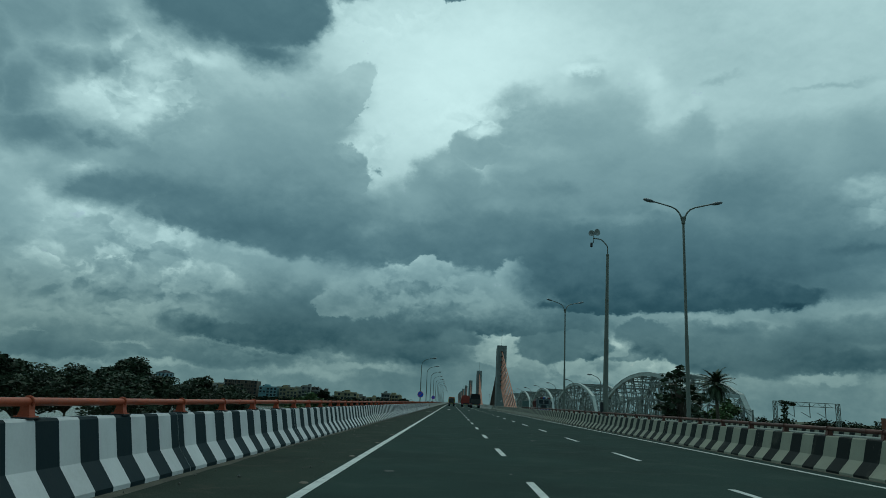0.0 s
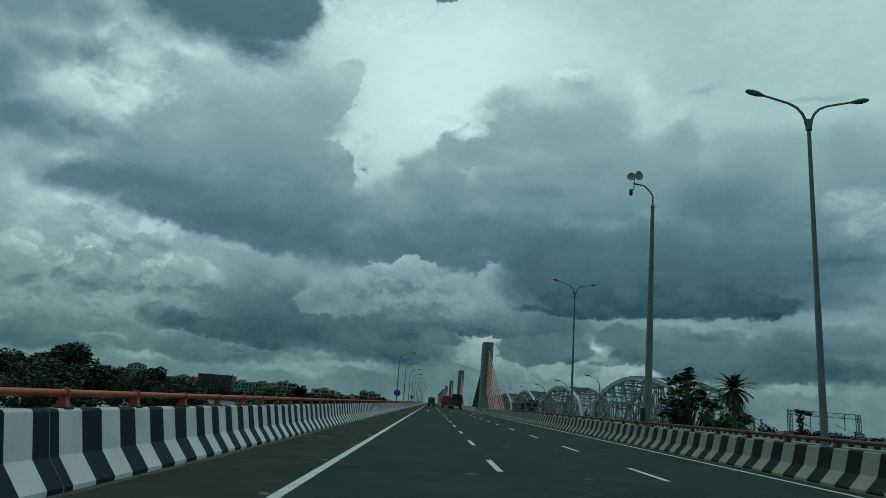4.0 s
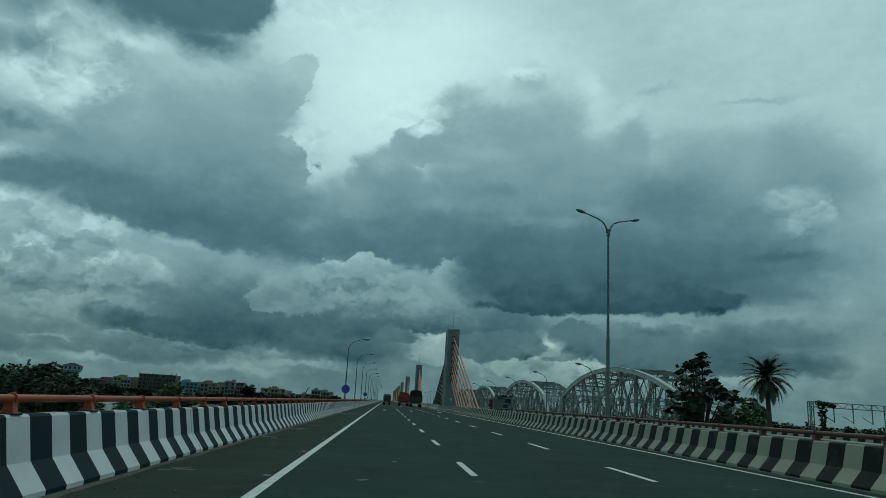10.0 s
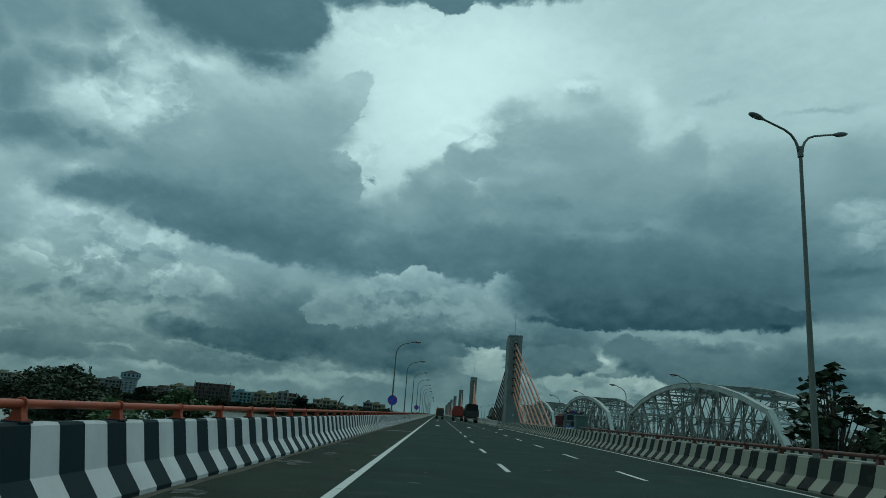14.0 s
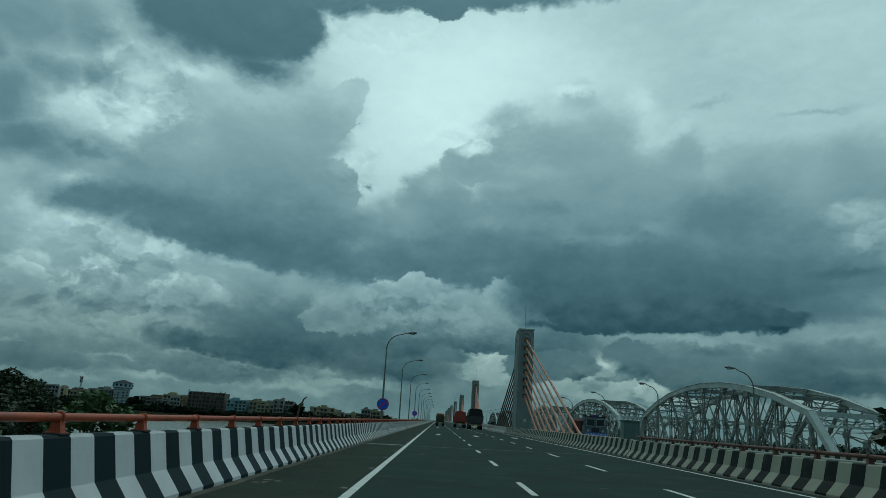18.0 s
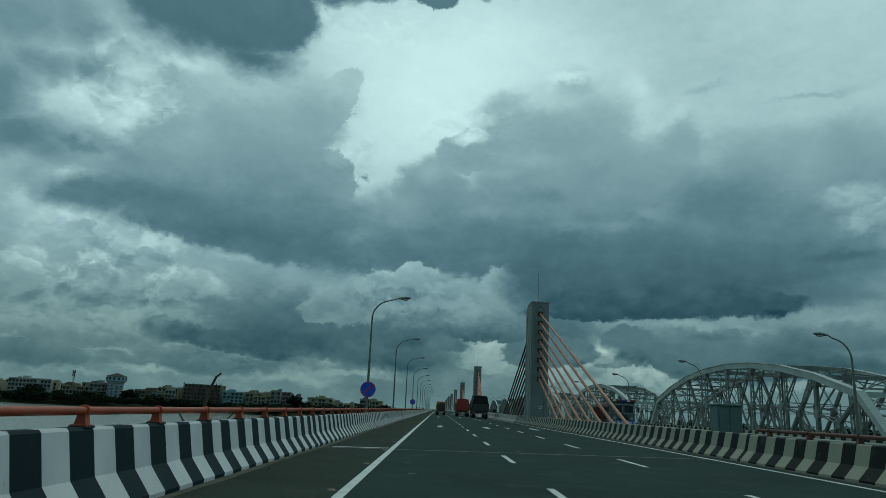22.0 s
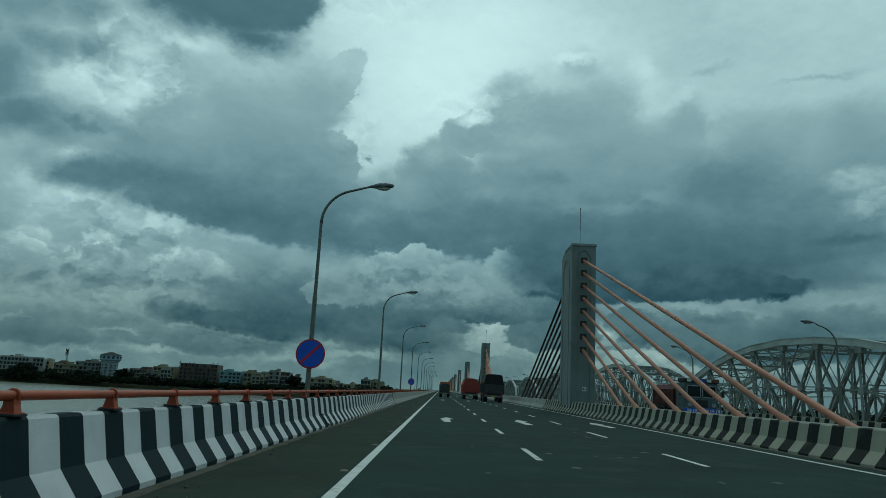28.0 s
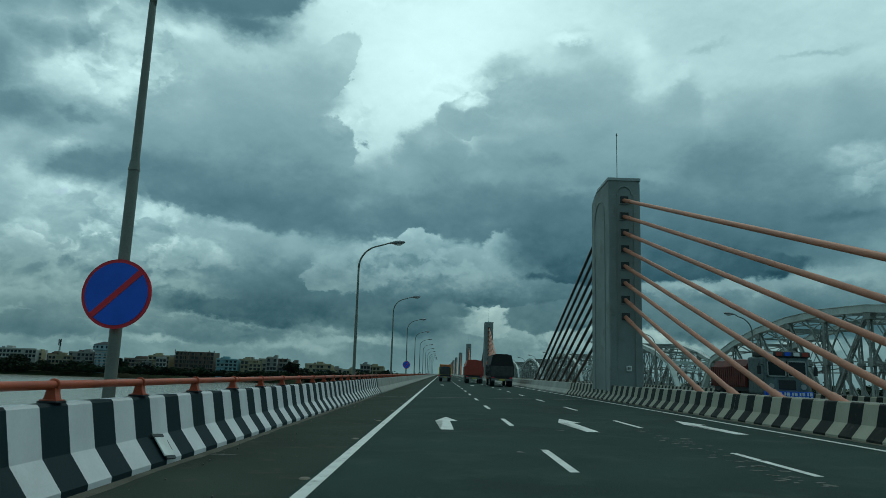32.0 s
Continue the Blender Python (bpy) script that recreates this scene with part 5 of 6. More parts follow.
tree((-44, 122, GZ), 12.0, 4.6, 6, M_LEAF, "dark bushy tree at the water's edge", 28, 190, 0.25)
tree((-50, 136, GZ), 11.8, 4.6, 7, M_LEAF, "dark tree with tufted branches at the water's edge", 26, 110, 0.34)
tree((-58, 140, GZ), 11.4, 5.5, 8, M_LEAF, "dark bushy tree at the water's edge", 28, 190, 0.25)
tree((-78, 104, GZ), 13.2, 7, 9, M_LEAF, "broad dark tree on the bank", 34, 210, 0.29)
tree((-36, 112, GZ), 10.6, 4.2, 10, M_LEAF, "low dark tree beside the bridge", 26, 200, 0.22)
tree((-30, 96, GZ), 10.4, 4.0, 11, M_LEAF, "low dark tree beside the bridge", 26, 200, 0.22)
tree((-40, 84, GZ), 11.0, 5.0, 12, M_LEAF, "low dark tree beside the bridge", 26, 200, 0.23)
tree((-17.6, 88.5, GZ), 10.2, 2.6, 13, M_LEAF_L, "young light green tree beside the barrier", 26, 150, 0.17, 0.6)
tree((-17.0, 78.0, GZ), 9.6, 2.4, 14, M_LEAF_L, "young light green tree beside the barrier", 22, 150, 0.16, 0.6)
tree((33.2, 98.5, GZ), 16.6, 4.4, 15, M_LEAF, "sparse dark tree with broad leaves beside the bridge", 62, 13, 0.52, 0.42, True)
tree((39.0, 101.0, GZ), 11.6, 3.4, 16, M_LEAF_L, "leafy green bush beside the old bridge", 22, 110, 0.28)
tree((42.5, 106.0, GZ), 12.6, 3.0, 17, M_LEAF_L, "leafy green bush beside the old bridge", 20, 110, 0.28)


def dead_tree(at):
    root = thing("dead_tree", "bare crooked dead tree behind the barrier", "tree", "", at)
    bm = bmesh.new()
    tube(bm, [(0, 0, 0), (0.1, 0, 5), (0.0, 0, 8.6), (-0.12, 0.1, 9.6), (0.0, 0.1, 10.2), (0.08, 0.1, 10.7), (0.22, 0.1, 11.05), (0.34, 0.1, 11.15)], 0.07, 8, 0.025)
    tube(bm, [(-0.08, 0, 9.3), (-0.35, 0.1, 9.75), (-0.6, 0.1, 10.1), (-0.75, 0.1, 10.15)], 0.035, 6, 0.012)
    tube(bm, [(0.0, 0, 9.2), (0.4, 0.2, 9.8), (0.7, 0.3, 10.15), (0.8, 0.3, 10.4)], 0.03, 6, 0.012)
    smooth(bm, 60)
    part("trunk", bm, M_BARK, root)
    return root


dead_tree((-5.9, 82.3, -9.3))


def palm(at, h, seed):
    rnd = random.Random(seed)
    root = thing("palm_tree", "tall palm with a full crown beside the bridge", "palm tree", "", at)
    bm = bmesh.new()
    pts = [(0.9 * (1 - (i / 12)) ** 2, 0.0, -0.2 + h * i / 12) for i in range(13)]
    tube(bm, pts, 0.26, 10, 0.19)
    smooth(bm, 60)
    part("trunk", bm, M_BARK, root)
    for i in range(64):
        a = 2 * math.pi * (i * 0.381966)
        lift = radians(86 - 132 * (i / 63) ** 0.9 + rnd.uniform(-8, 8))
        n, ln = 11, rnd.uniform(2.0, 2.6)
        bm = bmesh.new()
        d = Vector((math.cos(a), math.sin(a), 0))
        p = Vector((0, 0, h - 0.25 - 0.3 * i / 63))
        ang = lift
        spine = [p.copy()]
        for k in range(n):
            p = p + (d * math.cos(ang) + Vector((0, 0, 1)) * math.sin(ang)) * (ln / n)
            ang = max(ang - radians(5.5), radians(-84))
            spine.append(p.copy())
        tube(bm, spine, 0.03, 4, 0.008)
        side = d.cross(Vector((0, 0, 1)))
        for k in range(2, n + 1):
            for s in (-1, 1):
                for q in (0.0, 0.5):
                    b0 = spine[k] if q == 0 else (spine[k] + spine[k - 1]) / 2
                    w = 0.36 * math.sin(math.pi * min(1, (k + 1.5) / (n + 2.2))) + 0.06
                    tip = b0 + side * s * w + (spine[k] - spine[k - 1]).normalized() * 0.38 - Vector((0, 0, rnd.uniform(0.02, 0.16)))
                    t_ = (spine[k] - spine[k - 1]).normalized() * 0.075
                    bm.faces.new([bm.verts.new(v) for v in (b0 - t_, b0 + t_, tip)])
        part("frond", bm, M_PALM, root)
    return root


palm((34.4, 87.9, GZ), 14.6, 5)

# ---- far town ----
far_trees = bmesh.new()
rnd = random.Random(44)
for i in range(680):
    x = rnd.uniform(-640, 640) if i < 420 else rnd.uniform(-420, -60)
    y = 648 + abs(x) * -0.05 + (rnd.uniform(0, 60) if i < 420 else rnd.uniform(-10, -2))
    hgt = rnd.uniform(4.5, 10.5) * (1.25 if -90 < x < 500 else 1.0) * (1 if i < 420 else 0.72)
    w = rnd.uniform(4, 9)
    for k in range(5):
        leaf_cards(far_trees, rnd, (x + rnd.uniform(-w, w) * 0.6, y, -8.2 + hgt * rnd.uniform(0.35, 0.75)), (w * 0.6, w * 0.6, hgt * 0.33), 26, 1.1)
tagged(part("far_trees", far_trees, M_FAR), "dark band of trees along the far bank", "trees", kind="stuff")

WALLS = {}


def wall_paint(name, c):
    if name not in WALLS:
        c = tuple(v * 0.66 for v in c)
        WALLS[name] = material("wall_" + name, c, 0.85, 0, 0.18, 0.12, 0.2, tuple([tuple(v * 0.55 for v in c), 0.55, 0.8, 0.25]), fine=10.0)
    return WALLS[name]


def house(x0, x1, y, base, top, colour, rgb, seed, label, floors=None, unfinished=False, stair=True):
    rnd = random.Random(seed)
    w, h = x1 - x0, top - base
    n = floors or max(2, round(h / 3.2))
    fh = h / n
    root = thing("apartment_building", label, "apartment building", "town on the far bank", ((x0 + x1) / 2, y, base))
    mat = wall_paint(colour, rgb)
    d = min(16, w * 0.8)
    bm = bmesh.new()
    if unfinished:
        box(bm, (-w / 2 + 0.6, 1.2, 0), (w / 2 - 0.6, d, h - 0.2))
    else:
        box(bm, (-w / 2, 0, 0), (w / 2, d, h))
    part("wall", bm, mat, root)
    if unfinished:
        for k in range(int(w / 3.6) + 1):
            xx = -w / 2 + 0.2 + k * (w - 0.6) / int(w / 3.6)
            bm = bmesh.new()
            box(bm, (xx, 0, 0), (xx + 0.45, 0.5, h + rnd.choice((0, 0.8, 1.4))))
            part("column", bm, mat, root)
    else:
        bm = bmesh.new()
        box(bm, (-w / 2 - 0.1, -0.1, h), (w / 2 + 0.1, 0.15, h + 0.9))
        part("parapet", bm, mat, root)
    for k in range(1, n + 1):
        bm = bmesh.new()
        box(bm, (-w / 2 - 0.25, -0.9 if not unfinished else -0.5, k * fh - 0.22), (w / 2 + 0.25, 0.5, k * fh + 0.05))
        part("floor_slab", bm, wall_paint("slab", (0.50, 0.48, 0.41)) if not unfinished else mat, root)
    me, nw = None, max(3, int(w / 3.0))
    for k in range(n):
        for j in range(nw):
            xx = -w / 2 + w * (j + 0.5) / nw
            if rnd.random() < 0.12:
                continue
            mtx = Matrix.Translation((xx, -0.03 if not unfinished else 1.17, k * fh + fh * 0.5))
            if me is None:
                bm = bmesh.new()
                box(bm, (-1.05, -0.02, -fh * 0.33), (1.05, 0.05, fh * 0.30))
                ob = part("window", bm, M_GLASS, root)
                ob.matrix_basis, me = mtx, ob.data
            else:
                share("window", me, root, mtx)
    if stair:
        bm = bmesh.new()
        xs = rnd.uniform(-w * 0.3, w * 0.2)
        box(bm, (xs, 2, h), (xs + min(5, w * 0.3), 6, h + 2.6), 0.05)
        part("roof_room", bm, mat, root)
        bm = bmesh.new()
        box(bm, (xs - w * 0.12, 3, h), (xs - w * 0.12 + 1.6, 5, h + 1.7), 0.05)
        part("water_tank", bm, M_DARK, root)
    return root


def water_tower(x, y, base, top):
    root = thing("round_tower", "pale blue round tower with a domed top on the far bank", "tower", "", (x, y, base))
    h = top - base
    mat = wall_paint("sky_blue", (0.36, 0.55, 0.62))
    bm = bmesh.new()
    rod(bm, (0, 0, 0), (0, 0, h * 0.68), 6.2, 6.2, 12)
    part("shaft", bm, mat, root)
    bm = bmesh.new()
    rod(bm, (0, 0, h * 0.68), (0, 0, h * 0.74), 6.2, 8.2, 20)
    rod(bm, (0, 0, h * 0.74), (0, 0, h * 0.90), 8.2, 8.0, 20)
    part("tank", bm, mat, root)
    for k in range(8):
        bm = bmesh.new()
        z = h * (0.06 + 0.088 * k)
        r0 = 6.55 if k < 7 else 6.9
        rod(bm, (0, 0, z), (0, 0, z + 0.7), r0, r0, 20)
        part("balcony_band", bm, wall_paint("white", (0.62, 0.62, 0.58)), root)
    for k in range(14):
        bm = bmesh.new()
        a = 2 * math.pi * k / 14
        box(bm, (-0.8, -0.12, -1.0), (0.8, 0.12, 1.0))
        ob = part("tank_window", bm, M_GLASS, root)
        ob.matrix_basis = Matrix.Translation((8.12 * math.cos(a), 8.12 * math.sin(a), h * 0.82)) @ pose(0, 0, 0, 0, 0, math.degrees(a) + 90)
    bm = bmesh.new()
    rod(bm, (0, 0, h * 0.9), (0, 0, h), 8.6, 1.2, 20)
    part("roof", bm, wall_paint("slate", (0.035, 0.04, 0.045)), root)
    for k in range(7):
        for j in range(5):
            a = radians(-160 + 35 * j)
            bm = bmesh.new()
            box(bm, (-0.8, -0.1, -0.8), (0.8, 0.1, 0.8))
            ob = part("window", bm, M_GLASS, root)
            ob.matrix_basis = Matrix.Translation((6.1 * math.cos(a), 6.1 * math.sin(a), h * 0.08 + k * h * 0.085)) @ pose(0, 0, 0, 0, 0, math.degrees(a) + 90)
    return root


FY, FB = 650.0, -8.0
house(-362, -326, FY - 8, FB, 8.5, "white", (0.62, 0.62, 0.58), 1, "pale multi-storey building among trees on the far bank")
house(-318, -300, FY - 4, FB, 4.5, "ochre", (0.45, 0.38, 0.24), 2, "ochre apartment block on the far bank")
house(-304, -284, FY, FB, 7.5, "grey", (0.38, 0.38, 0.36), 3, "grey apartment block on the far bank")
water_tower(-272.5, FY - 6, FB, 16.8)
house(-262, -242, FY + 8, FB, 4.0, "brick", (0.30, 0.20, 0.15), 4, "dark brick block on the far bank")
house(-238, -221, FY - 2, FB, 6.8, "yellow", (0.52, 0.45, 0.28), 5, "yellowish apartment block on the far bank")
house(-217, -185, FY - 2, FB, 11.4, "raw", (0.24, 0.19, 0.15), 6, "unfinished brown concrete frame building on the far bank", 6, True, False)
house(-182, -165, FY - 4, FB, 6.0, "cyan", (0.26, 0.55, 0.62), 7, "turquoise apartment block on the far bank", 5)
house(-163, -150, FY - 2, FB, 6.0, "ochre", (0.45, 0.38, 0.24), 8, "ochre apartment block on the far bank")
house(-148, -135, FY - 3, FB, 7.2, "cream", (0.58, 0.54, 0.42), 9, "cream apartment block on the far bank")
house(-132, -124, FY, FB, 4.8, "grey", (0.38, 0.38, 0.36), 10, "grey apartment block on the far bank")
house(-110, -89, FY - 4, FB, 4.6, "yellow", (0.52, 0.45, 0.28), 11, "yellowish apartment block on the far bank")
house(-60, -48, FY + 30, FB, 1.5, "white", (0.62, 0.62, 0.58), 12, "small pale house among trees on the far bank")
house(60, 82, FY + 40, FB, 6.0, "cream", (0.58, 0.54, 0.42), 13, "cream apartment block on the far bank")
house(-400, -372, FY - 10, FB, 6.0, "cream", (0.58, 0.54, 0.42), 14, "cream apartment block on the far bank")
tree((-120, FY - 10, FB), 13.0, 7.0, 31, M_FAR, "large dark tree among far houses", 24, 70, 0.8)
tree((-255, FY - 16, FB), 11.0, 8.0, 32, M_FAR, "dark tree in front of far houses", 24, 70, 0.8)
tree((-292, FY - 18, FB), 8.0, 8.0, 33, M_FAR, "dark tree in front of far houses", 20, 70, 0.8)
tree((-335, FY - 18, FB), 11.0, 10.0, 34, M_FAR, "dark tree in front of far houses", 24, 70, 0.8)


# the rows behind, packed close
KINDS = [("white", (0.62, 0.62, 0.58)), ("ochre", (0.45, 0.38, 0.24)), ("grey", (0.38, 0.38, 0.36)), ("brick", (0.30, 0.20, 0.15)), ("yellow", (0.52, 0.45, 0.28)), ("cream", (0.58, 0.54, 0.42)),
         ("raw", (0.24, 0.19, 0.15)), ("cyan", (0.26, 0.55, 0.62))]
rnd = random.Random(9)
x = -455.0
n = 0
while x < -62:
    w = rnd.uniform(11, 19)
    if not -278 < x + w / 2 < -266:
        kind, rgb = KINDS[rnd.choice((0, 1, 2, 2, 3, 3, 4, 5, 6, 6, 7))]
        house(x, x + w, FY + 16 + rnd.uniform(0, 8), FB, rnd.uniform(2.5, 10.5) - (3.5 if x > -130 else 0), kind, rgb, 50 + n, {"raw": "bare brown", "cyan": "turquoise"}.get(kind, kind) + " apartment block behind others on the far bank", None, kind == "raw", kind != "raw")
    n += 1
    x += w + rnd.uniform(0.5, 5)


# narrow houses crowded between and before the larger ones
rnd = random.Random(31)
x, n = -440.0, 0
while x < -66:
    w = rnd.uniform(6.5, 11)
    kind, rgb = KINDS[rnd.choice((0, 1, 2, 2, 3, 3, 4, 4, 5, 6, 6))]
    tall = rnd.uniform(1.0, 8.5) - (2.5 if x > -130 else 0)
    if not (-282 < x + w / 2 < -262 or -219 < x + w / 2 < -164):
        house(x, x + w, FY + rnd.uniform(-6, 8), FB, tall, kind, rgb, 150 + n, "narrow " + {"raw": "bare brown", "cyan": "turquoise"}.get(kind, kind) + " town house on the far bank", None, kind == "raw" and rnd.random() < 0.5, True)
    n += 1
    x += w + rnd.uniform(1, 9)


def lattice_mast(at, h):
    root = thing("radio_mast", "thin grey lattice mast with antennas on the far bank", "radio mast", "", at)
    bm = bmesh.new()
    for a in range(3):
        dx, dy = math.cos(a * 2.094), math.sin(a * 2.094)
        rod(bm, (1.1 * dx, 1.1 * dy, 0), (0.45 * dx, 0.45 * dy, h), 0.12, seg=5)
        ex, ey = math.cos(a * 2.094 + 2.094), math.sin(a * 2.094 + 2.094)
        for k in range(14):
            r0, r1 = 1.1 - 0.65 * k / 14, 1.1 - 0.65 * (k + 1) / 14
            beam(bm, (r0 * dx, r0 * dy, h * k / 14), (r1 * ex, r1 * ey, h * (k + 1) / 14), 0.1, 0.1)
    part("tower", bm, M_STEEL, root)
    bm = bmesh.new()
    for k, (dx, z) in enumerate(((-0.9, 0.97), (0.9, 0.97), (-0.8, 0.86), (0.9, 0.84), (0.0, 0.92))):
        box(bm, (dx - 0.35, -0.9, h * z - 1.2), (dx + 0.35, -0.6, h * z + 1.2), 0.05)
    part("antenna", bm, M_DARK, root)
    return root


lattice_mast((-312, FY, FB), 25.5)


# ---- buildings beside the railway ----
shed = thing("signal_shed", "dark grey sheeted shed with a roof frame by the railway", "shed", "", (76.6, 111, -9))
part("wall", box(bmesh.new(), (-1.8, 0, 0), (1.6, 5, 12.6), 0.05), wall_paint("sheet", (0.12, 0.13, 0.13)), shed)
for xx in (-1.7, -0.1, 1.5):
    part("roof_post", beam(bmesh.new(), (xx, 0.2, 12.5), (xx, 0.2, 13.5), 0.08, 0.08), M_TRUSS_D, shed)
part("roof_rail", beam(bmesh.new(), (-1.8, 0.2, 13.4), (4.5, 0.2, 13.4), 0.08, 0.08), M_TRUSS_D, shed)
house(78.5, 96, 112, -9, 2.4, "red_brick", (0.30, 0.11, 0.07), 21, "red brick building with a flat roof by the railway", 4)


# ---- vehicles ----
M_TGREY = material("truck_grey_paint", (0.055, 0.055, 0.052), 0.6, 0, 0.3, 2.0, 0.1, ((0.04, 0.035, 0.03), 0.5, 0.7, 3.0))
M_TDRED = material("truck_dull_red", (0.15, 0.030, 0.024), 0.6, 0, 0.3, 1.5, 0.2, ((0.07, 0.03, 0.025), 0.5, 0.75, 2.0))
M_TBLUE = material("blue_tarpaulin", (0.02, 0.06, 0.085), 0.7, 0, 0.3, 2.0, 0.3, fine=8.0)
M_CABB = material("cab_pale_blue_paint", (0.13, 0.17, 0.17), 0.5, 0, 0.3, 2.5, 0.1, ((0.07, 0.09, 0.12), 0.5, 0.62, 5.0))
def wheel(parent, x, y, r, w):
    bm = bmesh.new()
    rod(bm, (x - w / 2, y, r), (x + w / 2, y, r), r, seg=24)
    bmesh.ops.bevel(bm, geom=[e for e in bm.edges if len(e.link_faces) == 2 and e.calc_face_angle(0) > 1.0], offset=r * 0.12, segments=2, affect="EDGES")
    smooth(bm)
    t_ = part("wheel", bm, M_TYRE, parent)
    bm = bmesh.new()
    rod(bm, (x - w / 2 - 0.01, y, r), (x + w / 2 + 0.01, y, r), r * 0.55, seg=16)
    part("rim", bm, M_STEEL, t_)
    return t_


def cargo_truck(at, body_mat, tarp_mat, label, ln=7.0, w=2.45, hc=3.1, turn=0.0, cab_mat=None, gate_mat=None, decorated=False):
    """A loaded lorry: y is forward from the tailboard at y = 0."""
    root = thing("cargo_truck", label, "truck", "lorries on the bridge", at)
    root.rotation_euler = (0, 0, radians(turn))
    bm = bmesh.new()
    box(bm, (-w / 2 + 0.1, 0.05, 0.85), (w / 2 - 0.1, ln + 2.0, 1.08), 0.02)
    part("chassis", bm, M_DARK, root)
    bm = bmesh.new()
    box(bm, (-w / 2, 0, 1.08), (w / 2, ln, 1.16))
    part("cargo_floor", bm, body_mat, root)
    for s in (-1, 1):
        bm = bmesh.new()
        box(bm, (s * w / 2 - 0.04, 0, 1.16), (s * w / 2 + 0.04, ln, 2.2), 0.01)
        part("cargo_side", bm, body_mat, root)
    post = bmesh.new()
    box(post, (-0.07, -0.05, 1.1), (0.07, 0.05, 2.25))
    first = part("side_post", post, body_mat, root)
    first.location = (-w / 2, 0, 0)
    for s in (-1, 1):
        for k in range(17):
            if s > 0 or k:
                share("side_post", first.data, root, Matrix.Translation((s * w / 2, k * ln / 16, 0)))
    bm = bmesh.new()
    box(bm, (-w / 2, -0.04, 1.1), (w / 2, 0.04, 2.15), 0.01)
    for k in range(4):
        box(bm, (-w / 2 + 0.1, -0.07, 1.2 + 0.25 * k), (w / 2 - 0.1, -0.03, 1.26 + 0.25 * k))
    part("tailgate", bm, gate_mat or body_mat, root)
    bm = bmesh.new()
    n = 10
    for i in range(9):
        y = ln * i / 8
        row = []
        for k in range(n + 1):
            u = -1 + 2 * k / n
            row.append((u * w / 2 * 1.02, y, 2.1 if k in (0, n) else hc + 0.16 * (1 - u * u) + random.uniform(-0.03, 0.03)))
        if i:
            for k in range(n):
                vs = [bm.verts.new(p) for p in (prev[k], prev[k + 1], row[k + 1], row[k])]
                bm.faces.new(vs)
        else:
            bm.faces.new([bm.verts.new(p) for p in row])
        prev = row
    bm.faces.new([bm.verts.new(p) for p in prev[::-1]])
    bmesh.ops.remove_doubles(bm, verts=bm.verts, dist=0.001)
    part("tarpaulin", bm, tarp_mat, root)
    bm = bmesh.new()
    box(bm, (-w / 2 + 0.05, ln + 0.15, 0.75), (w / 2 - 0.05, ln + 2.1, 2.75), 0.12)
    cab = part("cab", bm, cab_mat or M_TORANGE, root)
    bm = bmesh.new()
    box(bm, (-w / 2 + 0.25, ln + 2.08, 1.75), (w / 2 - 0.25, ln + 2.13, 2.5), 0.02)
    part("windscreen", bm, M_GLASS, cab)
    if decorated:
        f = ln + 2.1
        bm = bmesh.new()
        box(bm, (-w / 2 - 0.02, f - 1.2, 2.75), (w / 2 + 0.02, f + 0.12, 3.05), 0.08)
        part("roof_visor", bm, M_TGREY, cab)
        for k in range(5):
            bm = bmesh.new()
            box(bm, (-w / 2 + 0.1 + k * 0.47, f + 0.11, 2.80), (-w / 2 + 0.42 + k * 0.47, f + 0.14, 3.0), 0.01)
            part("visor_panel", bm, (M_TRED, M_WHITE, M_BLUE)[k % 3], cab)
        bm = bmesh.new()
        for xa, xb in ((-w / 2 + 0.2, -0.04), (0.04, w / 2 - 0.2)):
            for lo, hi in (((xa, 1.70), (xb, 1.76)), ((xa, 2.49), (xb, 2.55)), ((xa, 1.7), (xa + 0.06, 2.55)), ((xb - 0.06, 1.7), (xb, 2.55))):
                box(bm, (lo[0], f - 0.01, lo[1]), (hi[0], f + 0.06, hi[1]))
        part("windscreen_frame", bm, M_CHROME, cab)
        bm = bmesh.new()
        box(bm, (-0.45, f - 0.01, 1.05), (0.45, f + 0.05, 1.55), 0.03)
        part("grille", bm, M_DARK, cab)
        for s in (-1, 1):
            bm = bmesh.new()
            rod(bm, (s * 0.85, f - 0.02, 1.2), (s * 0.85, f + 0.06, 1.2), 0.14, seg=16)
            part("headlight", bm, M_CHROME, cab)
            bm = bmesh.new()
            tube(bm, [(s * w / 2 * 0.96, f - 0.1, 2.3), (s * (w / 2 + 0.25), f + 0.1, 2.35), (s * (w / 2 + 0.25), f + 0.1, 1.9)], 0.03, 6)
            box(bm, (s * (w / 2 + 0.25) - 0.1, f + 0.07, 1.8), (s * (w / 2 + 0.25) + 0.1, f + 0.12, 2.25), 0.02)
            part("mirror", bm, M_DARK, cab)
        bm = bmesh.new()
        box(bm, (-w / 2, f, 0.5), (w / 2, f + 0.22, 0.95), 0.03)
        part("front_bumper", bm, M_BLUE, cab)
        bm = bmesh.new()
        for k in range(12):
            for r_ in range(2):
                xk = -w / 2 + 0.06 + k * 0.2
                box(bm, (xk, f + 0.21, 0.54 + 0.2 * r_), (xk + (0.14 if (k + r_) % 2 else 0.08), f + 0.235, 0.70 + 0.2 * r_))
        part("bumper_pattern", bm, M_WHITE, cab)
    bm = bmesh.new()
    box(bm, (-w / 2 + 0.1, -0.12, 0.62), (w / 2 - 0.1, -0.02, 0.82), 0.02)
    part("bumper", bm, M_CHROME_D, root)
